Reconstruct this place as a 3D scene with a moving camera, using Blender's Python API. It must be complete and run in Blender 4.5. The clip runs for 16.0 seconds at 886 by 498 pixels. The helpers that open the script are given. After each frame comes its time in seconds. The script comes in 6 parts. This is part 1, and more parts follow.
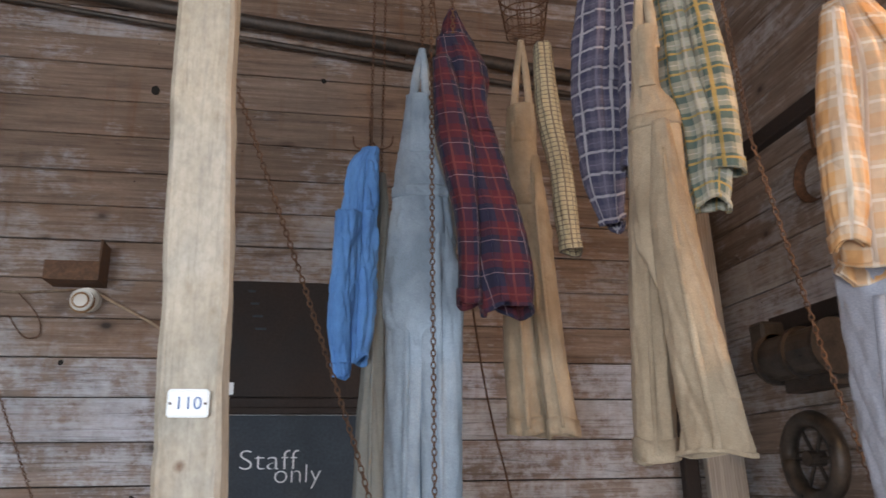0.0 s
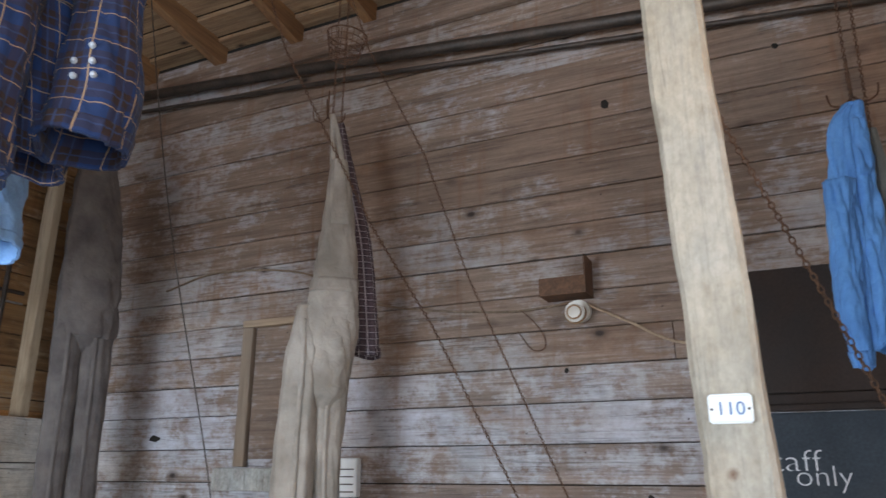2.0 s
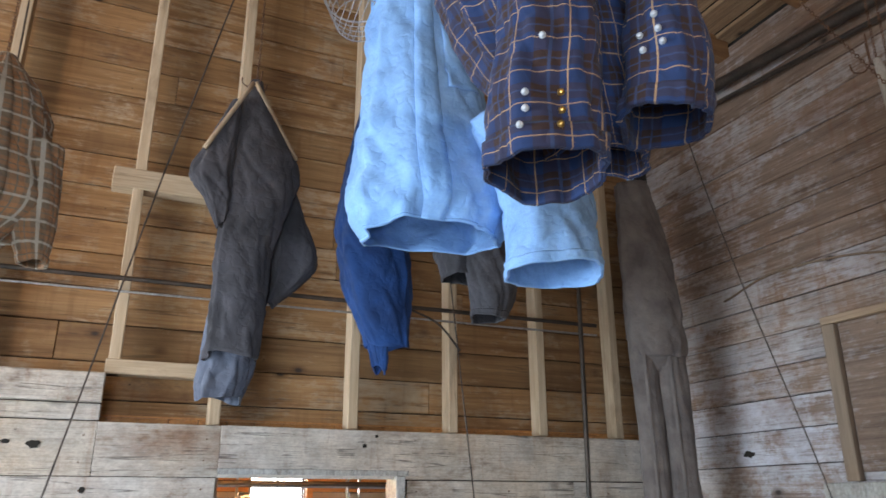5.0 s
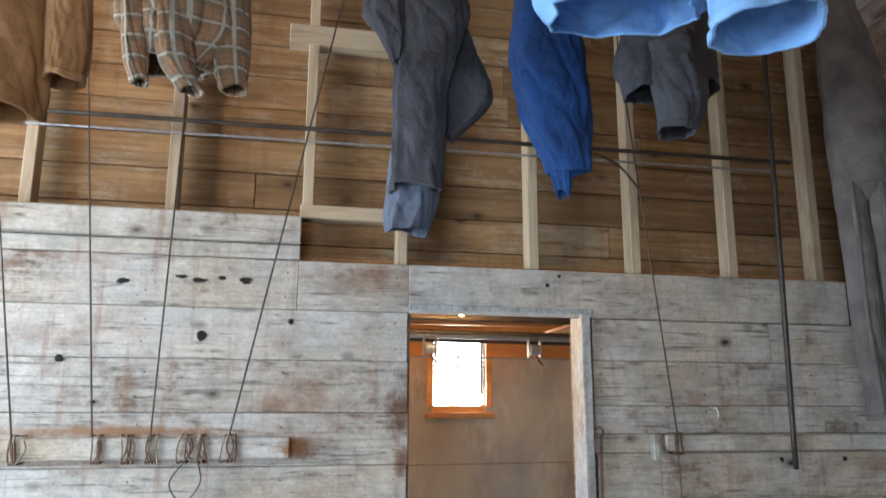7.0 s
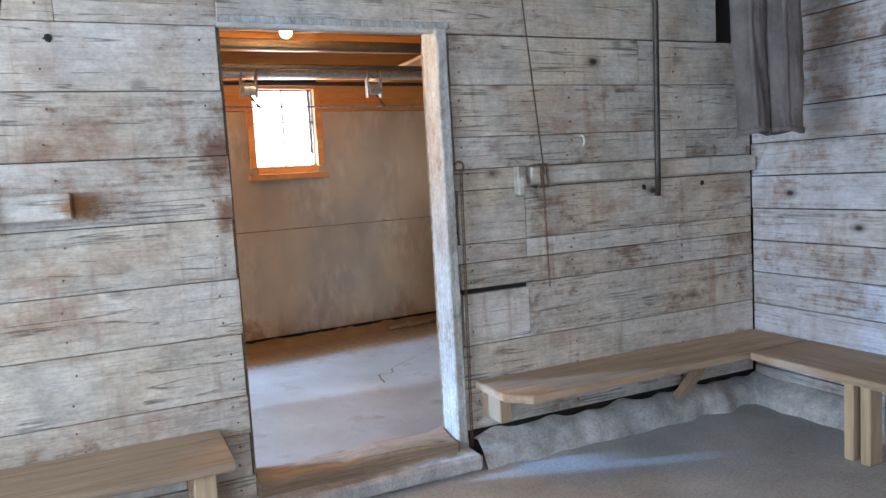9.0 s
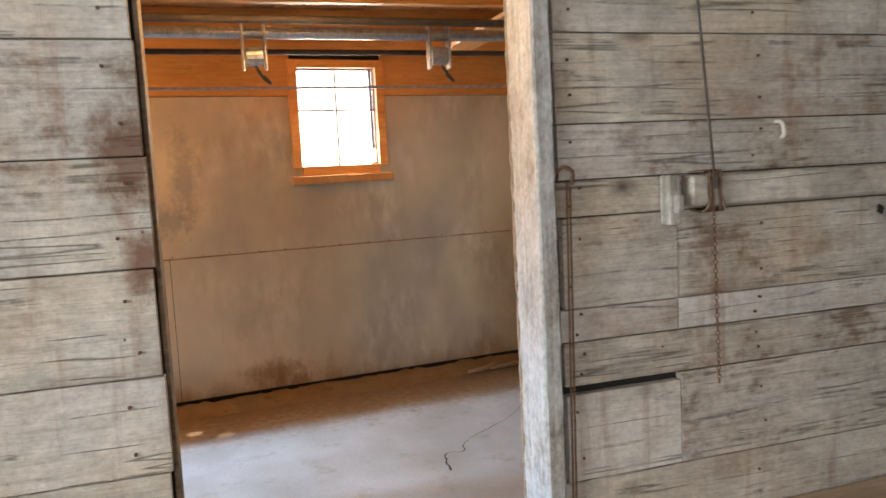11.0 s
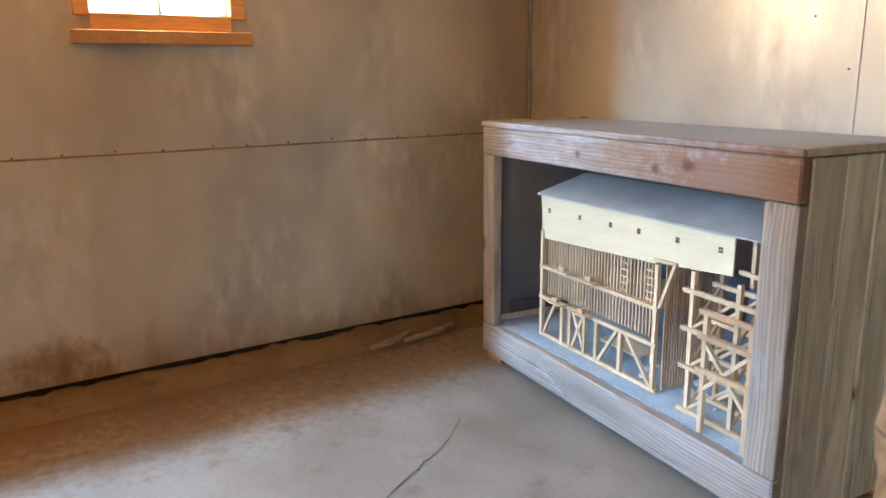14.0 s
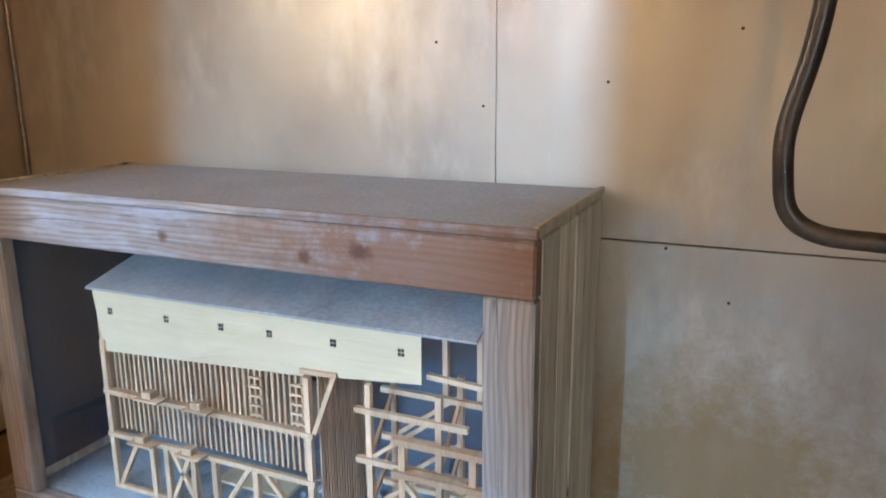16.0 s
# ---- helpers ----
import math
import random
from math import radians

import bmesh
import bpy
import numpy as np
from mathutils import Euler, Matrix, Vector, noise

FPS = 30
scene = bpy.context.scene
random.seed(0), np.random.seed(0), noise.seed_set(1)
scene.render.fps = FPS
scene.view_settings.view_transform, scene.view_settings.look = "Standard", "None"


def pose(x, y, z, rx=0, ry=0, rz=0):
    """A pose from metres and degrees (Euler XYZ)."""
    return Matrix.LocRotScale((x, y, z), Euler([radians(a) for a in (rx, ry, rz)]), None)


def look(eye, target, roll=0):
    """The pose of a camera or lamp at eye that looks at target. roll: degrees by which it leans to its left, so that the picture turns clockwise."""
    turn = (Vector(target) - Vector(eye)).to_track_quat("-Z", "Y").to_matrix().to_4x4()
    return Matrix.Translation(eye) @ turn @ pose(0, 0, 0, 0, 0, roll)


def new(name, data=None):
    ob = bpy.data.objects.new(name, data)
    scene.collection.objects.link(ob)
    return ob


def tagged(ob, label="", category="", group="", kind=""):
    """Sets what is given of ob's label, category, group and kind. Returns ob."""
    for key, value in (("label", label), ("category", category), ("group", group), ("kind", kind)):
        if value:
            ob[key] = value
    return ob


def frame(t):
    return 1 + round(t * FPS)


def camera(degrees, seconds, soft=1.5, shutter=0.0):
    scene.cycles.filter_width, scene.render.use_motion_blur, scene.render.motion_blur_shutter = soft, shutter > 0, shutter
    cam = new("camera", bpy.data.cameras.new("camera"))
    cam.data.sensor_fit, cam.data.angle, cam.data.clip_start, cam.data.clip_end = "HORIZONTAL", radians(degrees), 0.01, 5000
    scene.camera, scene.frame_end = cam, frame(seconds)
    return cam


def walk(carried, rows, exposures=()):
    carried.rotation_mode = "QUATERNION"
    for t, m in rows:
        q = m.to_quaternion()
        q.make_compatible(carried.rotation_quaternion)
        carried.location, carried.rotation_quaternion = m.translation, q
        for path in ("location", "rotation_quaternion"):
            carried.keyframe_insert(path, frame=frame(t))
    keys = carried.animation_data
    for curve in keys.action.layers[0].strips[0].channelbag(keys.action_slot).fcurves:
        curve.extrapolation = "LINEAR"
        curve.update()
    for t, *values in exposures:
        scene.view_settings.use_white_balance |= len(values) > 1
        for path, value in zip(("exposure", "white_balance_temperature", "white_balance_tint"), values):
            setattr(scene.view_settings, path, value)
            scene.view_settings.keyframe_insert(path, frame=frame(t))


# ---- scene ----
from mathutils.bvhtree import BVHTree

cam = camera(61.8, 16.0, shutter=0.25)
PATH = [
    (0, (-0.747, -1.132, 1.808), (-0.404, 0.75, 2.392), -0.8),
    (0.5, (-0.779, -1.124, 1.819), (-0.673, 0.779, 2.425), -0.4),
    (1, (-0.8, -1.115, 1.828), (-1.038, 0.764, 2.469), 0.1),
    (1.5, (-0.799, -1.112, 1.821), (-1.379, 0.698, 2.444), 0.7),
    (2, (-0.832, -1.113, 1.824), (-1.649, 0.617, 2.407), 0.1),
    (2.5, (-0.884, -1.098, 1.828), (-1.845, 0.556, 2.413), -1.7),
    (3, (-0.893, -1.08, 1.838), (-2.07, 0.418, 2.446), -1.9),
    (3.5, (-0.91, -1.08, 1.84), (-2.299, 0.213, 2.472), -1.0),
    (4, (-0.994, -1.122, 1.812), (-2.521, -0.007, 2.464), -0.3),
    (4.5, (-1.011, -1.102, 1.803), (-2.655, -0.17, 2.458), -0.0),
    (4.7, (-1.012, -1.096, 1.8), (-2.696, -0.236, 2.453), 0.0),
    (6.8, (-1.171, -1.168, 1.463), (-3.07, -0.77, 1.948), 0.0),
    (7, (-1.181, -1.155, 1.447), (-3.1, -0.769, 1.856), 0.2),
    (7.5, (-1.273, -1.132, 1.356), (-3.209, -0.654, 1.509), -0.1),
    (8, (-1.475, -1.144, 1.272), (-3.356, -0.471, 1.187), -0.6),
    (8.2, (-1.54, -1.143, 1.266), (-3.389, -0.397, 1.11), -0.5),
    (10.3, (-2.628, -0.655, 1.313), (-4.412, 0.229, 1.121), -5.5),
    (10.5, (-2.766, -0.575, 1.319), (-4.598, 0.211, 1.15), -5.4),
    (11, (-3.1, -0.468, 1.328), (-5.003, 0.115, 1.132), -3.0),
    (11.5, (-3.439, -0.448, 1.33), (-5.343, 0.089, 1.035), -1.7),
    (12, (-3.728, -0.416, 1.323), (-5.628, 0.105, 0.981), -1.3),
    (12.5, (-4.049, -0.317, 1.310), (-5.938, 0.219, 0.935), -1.5),
    (13, (-4.305, -0.283, 1.222), (-6.129, 0.425, 0.807), -1.1),
    (13.5, (-4.52, -0.221, 1.189), (-6.29, 0.602, 0.737), -0.7),
    (14, (-4.735, -0.036, 1.184), (-6.48, 0.834, 0.737), -0.7),
    (14.5, (-4.914, 0.042, 1.179), (-6.536, 1.127, 0.743), -0.5),
    (15, (-5.219, 0.113, 1.217), (-6.401, 1.643, 0.705), 0.1),
    (15.5, (-5.382, 0.142, 1.263), (-6.314, 1.828, 0.723), 0.1),
    (16, (-5.531, 0.269, 1.277), (-6.328, 2.046, 0.82), -0.4),
]
walk(cam, [(t, look(eye, target, roll)) for t, eye, target, roll in PATH],
     [(0, -0.15, 7100, 18), (1, -0.1, 6700, 17), (3.5, 0.05, 6900, 12), (4.5, 0.1, 6900, 14), (7, -0.06, 6500, 10),
      (7.5, -0.1, 5900, 10), (8.2, 0.0, 5750, 10), (10.4, 0.12, 7600, 15), (11, 0.02, 7800, 15), (11.5, -0.03, 7600, 14), (13, 0.08, 7700, 12), (14, 0.05, 7600, 12), (15, -0.28, 7000, 11), (16, -0.30, 6950, 11)])

# ---- light ----
world = bpy.data.worlds.new("sky")
scene.world = world
world.use_nodes = True
wn = world.node_tree
sky = wn.nodes.new("ShaderNodeTexSky")
sky.sky_type, sky.sun_disc = "NISHITA", False
sky.sun_elevation, sky.sun_rotation = radians(68), radians(164)
wn.links.new(sky.outputs[0], wn.nodes["Background"].inputs[0])
wn.nodes["Background"].inputs[1].default_value = 0.12


def area_lamp(name, eye, target, sx, sy, watts, colour):
    d = bpy.data.lights.new(name, "AREA")
    d.shape, d.size, d.size_y, d.energy, d.color = "RECTANGLE", sx, sy, watts, colour
    ob = new(name, d)
    ob.matrix_world = look(eye, target)
    return ob


def bulb_lamp(name, place, watts, colour, radius=0.03):
    d = bpy.data.lights.new(name, "POINT")
    d.energy, d.color, d.shadow_soft_size = watts, colour, radius
    ob = new(name, d)
    ob.location = place
    return ob


sun = bpy.data.lights.new("sun", "SUN")
sun.energy, sun.angle, sun.color = 5.0, radians(0.5), (1.0, 0.95, 0.86)
new("sun", sun).matrix_world = look((0.10, -0.36, 0.93), (0, 0, 0))
DAY = (0.70, 0.85, 1.0)
WARM = (1.0, 0.60, 0.26)
area_lamp("south_window_light", (-3.0, -4.78, 1.7), (-3.0, 0, 1.7), 2.2, 1.3, 285, DAY)
area_lamp("east_door_light", (1.22, -2.6, 1.5), (-4, -1.6, 1.3), 1.5, 2.0, 112, DAY)
bulb_lamp("east_bulb_light", (0.95, -0.55, 2.9), 42, WARM)
bulb_lamp("west_bulb_light", (-3.7, -3.0, 3.4), 32, WARM)
bulb_lamp("back_bulb_light", (-5.2, -0.24, 1.955), 22, (1.0, 0.61, 0.25))
bulb_lamp("back_second_bulb_light", (-6.9, -1.8, 1.95), 46, (1.0, 0.62, 0.25))
area_lamp("back_south_window_light", (-6.58, -4.7, 2.95), (-6.3, 0.0, 0.0), 0.09, 2.1, 1550, (0.26, 0.54, 1.0))
area_lamp("back_window_light", (-7.74, 0.34, 1.72), (-5, 0.34, 0.4), 0.5, 0.6, 18, (1.0, 0.90, 0.75))


# ---- node helpers ----
def nodes_of(name):
    m = bpy.data.materials.new(name)
    m.use_nodes = True
    nt = m.node_tree
    return m, nt, nt.nodes["Principled BSDF"]


def put(nt, kind, **sockets):
    n = nt.nodes.new(kind)
    for key, v in sockets.items():
        s = n.inputs[int(key[1:])] if key[0] == "i" and key[1:].isdigit() else n.inputs[key]
        if isinstance(v, bpy.types.NodeSocket):
            nt.links.new(v, s)
        else:
            s.default_value = v
    return n


def noise_tex(nt, vec, scale, detail=4.0, rough=0.55):
    n = put(nt, "ShaderNodeTexNoise", Vector=vec, Scale=scale, Detail=detail, Roughness=rough)
    return n.outputs["Fac"]


def ramp(nt, fac, *stops):
    n = nt.nodes.new("ShaderNodeValToRGB")
    nt.links.new(fac, n.inputs[0])
    el = n.color_ramp.elements
    while len(el) < len(stops):
        el.new(0.5)
    for e, (p, c) in zip(el, stops):
        e.position, e.color = p, (*c, 1) if isinstance(c, tuple) else (c, c, c, 1)
    return n.outputs[0]


def blend(nt, fac, a, b, how="MIX"):
    n = nt.nodes.new("ShaderNodeMix")
    n.data_type, n.blend_type = "RGBA", how
    for s, v in ((n.inputs[0], fac), (n.inputs[6], a), (n.inputs[7], b)):
        if isinstance(v, bpy.types.NodeSocket):
            nt.links.new(v, s)
        else:
            s.default_value = (*v, 1) if isinstance(v, tuple) else v
    return n.outputs[2]


def calc(nt, how, a, b=0.0, c=0.0):
    n = nt.nodes.new("ShaderNodeMath")
    n.operation = how
    for s, v in zip(n.inputs, (a, b, c)):
        if isinstance(v, bpy.types.NodeSocket):
            nt.links.new(v, s)
        else:
            s.default_value = v
    return n.outputs[0]


def place_vec(nt, stretch=(1, 1, 1), shift=True, source="Position"):
    """World position, shifted for each object by its random number, then stretched."""
    p = nt.nodes.new("ShaderNodeNewGeometry").outputs["Position"]
    if shift:
        r = nt.nodes.new("ShaderNodeObjectInfo").outputs["Random"]
        off = put(nt, "ShaderNodeCombineXYZ", i0=calc(nt, "MULTIPLY", r, 37.0), i1=calc(nt, "MULTIPLY", r, 53.0), i2=calc(nt, "MULTIPLY", r, 19.0)).outputs[0]
        n = nt.nodes.new("ShaderNodeVectorMath")
        nt.links.new(p, n.inputs[0]), nt.links.new(off, n.inputs[1])
        p = n.outputs[0]
    n = nt.nodes.new("ShaderNodeVectorMath")
    n.operation = "MULTIPLY"
    nt.links.new(p, n.inputs[0])
    n.inputs[1].default_value = stretch
    return n.outputs[0]


def relief(nt, bsdf, height, strength=0.4, distance=0.004):
    b = put(nt, "ShaderNodeBump", Strength=strength, Distance=distance, Height=height)
    nt.links.new(b.outputs[0], bsdf.inputs["Normal"])


def stain_shade_at(nt, col, colour, centre, radii, strength=0.85):
    """A ragged stain of its own shape, or painted floor shade, round a place."""
    pos = nt.nodes.new("ShaderNodeNewGeometry").outputs["Position"]
    a = put(nt, "ShaderNodeVectorMath", i0=pos, i1=centre)
    a.operation = "SUBTRACT"
    b = put(nt, "ShaderNodeVectorMath", i0=a.outputs[0], i1=radii)
    b.operation = "DIVIDE"
    d = nt.nodes.new("ShaderNodeVectorMath")
    d.operation = "LENGTH"
    nt.links.new(b.outputs[0], d.inputs[0])
    ragged = calc(nt, "MULTIPLY_ADD", noise_tex(nt, place_vec(nt, shift=False), 22, 6, 0.7), 1.6, d.outputs["Value"])
    return blend(nt, ramp(nt, calc(nt, "SUBTRACT", ragged, 0.8), (0.35, strength), (1.0, 0.0)), col, colour)


def old_wood(name, axis, dark, light, paint=(0.6, 0.61, 0.62), amount=0.5, grain=45, rough=0.78, knots=True, stain=(0.20, 0.095, 0.04), checks=0.5, drips=0.4, spread=0.4, stains_and_shade=(), rings=0.0, flake=0.3, bump=0.6, wash=None, mottle=0.0):
    """Weathered boards with grain along an axis, splits, knots, and worn whitewash by amount (0 none, 1 whole)."""
    m, nt, bsdf = nodes_of(name)

    def along(k):
        return place_vec(nt, {"x": (k, 1, 1), "y": (1, k, 1), "z": (1, 1, k)}[axis])
    fine = noise_tex(nt, along(0.04), grain * 1.6, 6, 0.7)
    broad = noise_tex(nt, along(0.10), grain * 0.35, 5, 0.6)
    p = place_vec(nt)
    big = noise_tex(nt, p, 1.7, 4, 0.6)
    mid = noise_tex(nt, along(flake + 0.05), 8, 7, 0.68)
    chips = noise_tex(nt, along(flake), 34, 6, 0.7)
    col = ramp(nt, calc(nt, "ADD", calc(nt, "MULTIPLY", fine, 0.55), calc(nt, "MULTIPLY", broad, 0.45)), (0.34, dark), (0.66, light))
    r = nt.nodes.new("ShaderNodeObjectInfo").outputs["Random"]
    tone = calc(nt, "MULTIPLY_ADD", r, spread, 1.05 - spread * 0.6)
    col = blend(nt, 1.0, col, put(nt, "ShaderNodeCombineColor", i0=tone, i1=tone, i2=tone).outputs[0], "MULTIPLY")
    if rings:
        wv = put(nt, "ShaderNodeTexWave", Vector=place_vec(nt, {"x": (0.22, 1, 1), "y": (1, 0.22, 1), "z": (1, 1, 0.22)}[axis]), Scale=24.0, Distortion=15.0, Detail=1.5)
        wv.inputs["Detail Scale"].default_value = 0.35
        wv.bands_direction = "X" if axis == "z" else "Z"
        col = blend(nt, calc(nt, "MULTIPLY", ramp(nt, wv.outputs["Fac"], (0.15, 1.0), (0.6, 0.0)), rings), col, tuple(c * 0.8 for c in dark))
    if amount > 0:
        worn = calc(nt, "ADD", calc(nt, "ADD", calc(nt, "MULTIPLY", mid, 0.62), calc(nt, "MULTIPLY", chips, 0.42)), calc(nt, "ADD", calc(nt, "MULTIPLY", big, 0.55), calc(nt, "MULTIPLY", fine, 0.36)))
        worn = calc(nt, "ADD", worn, calc(nt, "MULTIPLY", r, 0.12))
        if wash:
            x = put(nt, "ShaderNodeSeparateXYZ", i0=nt.nodes.new("ShaderNodeNewGeometry").outputs["Position"]).outputs[0]
            worn = calc(nt, "ADD", worn, calc(nt, "MULTIPLY", ramp(nt, calc(nt, "DIVIDE", calc(nt, "SUBTRACT", x, wash[0]), wash[1] - wash[0]), (0.0, 1.0), (1.0, 0.0)), wash[2]))
        mask = ramp(nt, calc(nt, "SUBTRACT", worn, 1.50 - 0.9 * amount), (0.0, 0.0), (0.13, 0.62), (0.30, 0.95))
        chalk = blend(nt, ramp(nt, noise_tex(nt, p, 5.1, 6, 0.65), (0.32, 0.0), (0.68, 1.0)), tuple(c * 0.55 for c in paint), paint)
        chalk = blend(nt, calc(nt, "MULTIPLY", ramp(nt, fine, (0.34, 1.0), (0.50, 0.0)), 0.25), chalk, tuple(c * 0.45 for c in paint))
        chalk = blend(nt, ramp(nt, noise_tex(nt, p, 2.4, 5, 0.6), (0.45, 0.0), (0.7, 0.65)), chalk, (paint[0] * 0.86, paint[1] * 0.74, paint[2] * 0.60))
        scratch = noise_tex(nt, along(0.05), grain * 5.0, 3, 0.6)
        chalk = blend(nt, calc(nt, "MULTIPLY", ramp(nt, scratch, (0.36, 1.0), (0.47, 0.0)), 0.45), chalk, tuple(c * 0.42 for c in paint))
        chalk = blend(nt, ramp(nt, noise_tex(nt, along(0.5), 1.3, 3, 0.5), (0.42, 0.0), (0.62, 0.55)), chalk, (paint[0] * 0.95, paint[1] * 1.0, min(paint[2] * 1.12, 0.85)))
        col = blend(nt, mask, col, chalk)
    blot = ramp(nt, noise_tex(nt, along(0.45), 3.1, 6, 0.65), (0.55, 0.0), (0.68, 0.62))
    col = blend(nt, calc(nt, "MULTIPLY", blot, ramp(nt, chips, (0.35, 0.35), (0.6, 1.0))), col, stain)
    if drips > 0:
        drip = ramp(nt, noise_tex(nt, place_vec(nt, (1, 1, 0.10), shift=False), 16, 4, 0.6), (0.56, 0.0), (0.74, drips))
        col = blend(nt, drip, col, tuple(c * 1.15 for c in stain))
    split = ramp(nt, calc(nt, "ABSOLUTE", calc(nt, "SUBTRACT", noise_tex(nt, along(0.035), 15, 3, 0.5), 0.5)), (0.0, 1.0), (0.014, 0.0))
    split = calc(nt, "MULTIPLY", calc(nt, "MULTIPLY", split, ramp(nt, mid, (0.46, 0.0), (0.56, 1.0))), checks)
    col = blend(nt, split, col, (0.03, 0.022, 0.018))
    if knots:
        v = put(nt, "ShaderNodeTexVoronoi", Vector=along(0.62), Scale=4.6)
        ring = ramp(nt, v.outputs["Distance"], (0.05, 0.75), (0.16, 0.0))
        col = blend(nt, ring, col, tuple(c * 0.6 for c in dark))
        col = blend(nt, ramp(nt, v.outputs["Distance"], (0.035, 0.95), (0.075, 0.0)), col, (0.03, 0.02, 0.016))
        v = put(nt, "ShaderNodeTexVoronoi", Vector=p, Scale=8.0)
        col = blend(nt, ramp(nt, v.outputs["Distance"], (0.022, 0.9), (0.04, 0.0)), col, (0.05, 0.03, 0.02))
    if mottle:
        for scale, lo in ((26, 0.72), (95, 0.62)):
            col = blend(nt, mottle, col, ramp(nt, noise_tex(nt, along(0.6), scale, 5, 0.7), (0.36, lo), (0.58, 1.0)), "MULTIPLY")
    for colour, centre, radii in stains_and_shade:
        col = stain_shade_at(nt, col, colour, centre, radii)
    nt.links.new(col, bsdf.inputs["Base Color"])
    bsdf.inputs["Roughness"].default_value = rough
    h = calc(nt, "ADD", calc(nt, "MULTIPLY", fine, 0.8), calc(nt, "SUBTRACT", calc(nt, "MULTIPLY", chips, 0.5), split))
    relief(nt, bsdf, h, bump, 0.004)
    return m


def speckled(name, a, b, scale, rough=0.8, metal=0.0, bump=0.3, c=None, fine=90.0, grit=0.2, stains_and_shade=()):
    """Two colours mottled at two scales, with fine relief."""
    m, nt, bsdf = nodes_of(name)
    p = place_vec(nt, shift=False)
    f = noise_tex(nt, p, scale, 6, 0.6)
    g = noise_tex(nt, p, fine, 3, 0.6)
    col = blend(nt, ramp(nt, f, (0.35, 0.0), (0.68, 1.0)), a, b)
    col = blend(nt, grit, col, ramp(nt, g, (0.3, 0.0), (0.7, 1.0)), "OVERLAY")
    if c:
        col = blend(nt, ramp(nt, noise_tex(nt, p, scale * 2.3, 5), (0.58, 0.0), (0.7, 0.8)), col, c)
    for colour, centre, radii in stains_and_shade:
        col = stain_shade_at(nt, col, colour, centre, radii, 0.85)
    nt.links.new(col, bsdf.inputs["Base Color"])
    nt.links.new(ramp(nt, f, (0.3, max(rough - 0.12, 0.05)), (0.7, min(rough + 0.1, 1.0))), bsdf.inputs["Roughness"])
    bsdf.inputs["Metallic"].default_value = metal
    relief(nt, bsdf, calc(nt, "ADD", f, calc(nt, "MULTIPLY", g, grit * 1.6)), bump, 0.006)
    return m


BN_FACE = 2.06


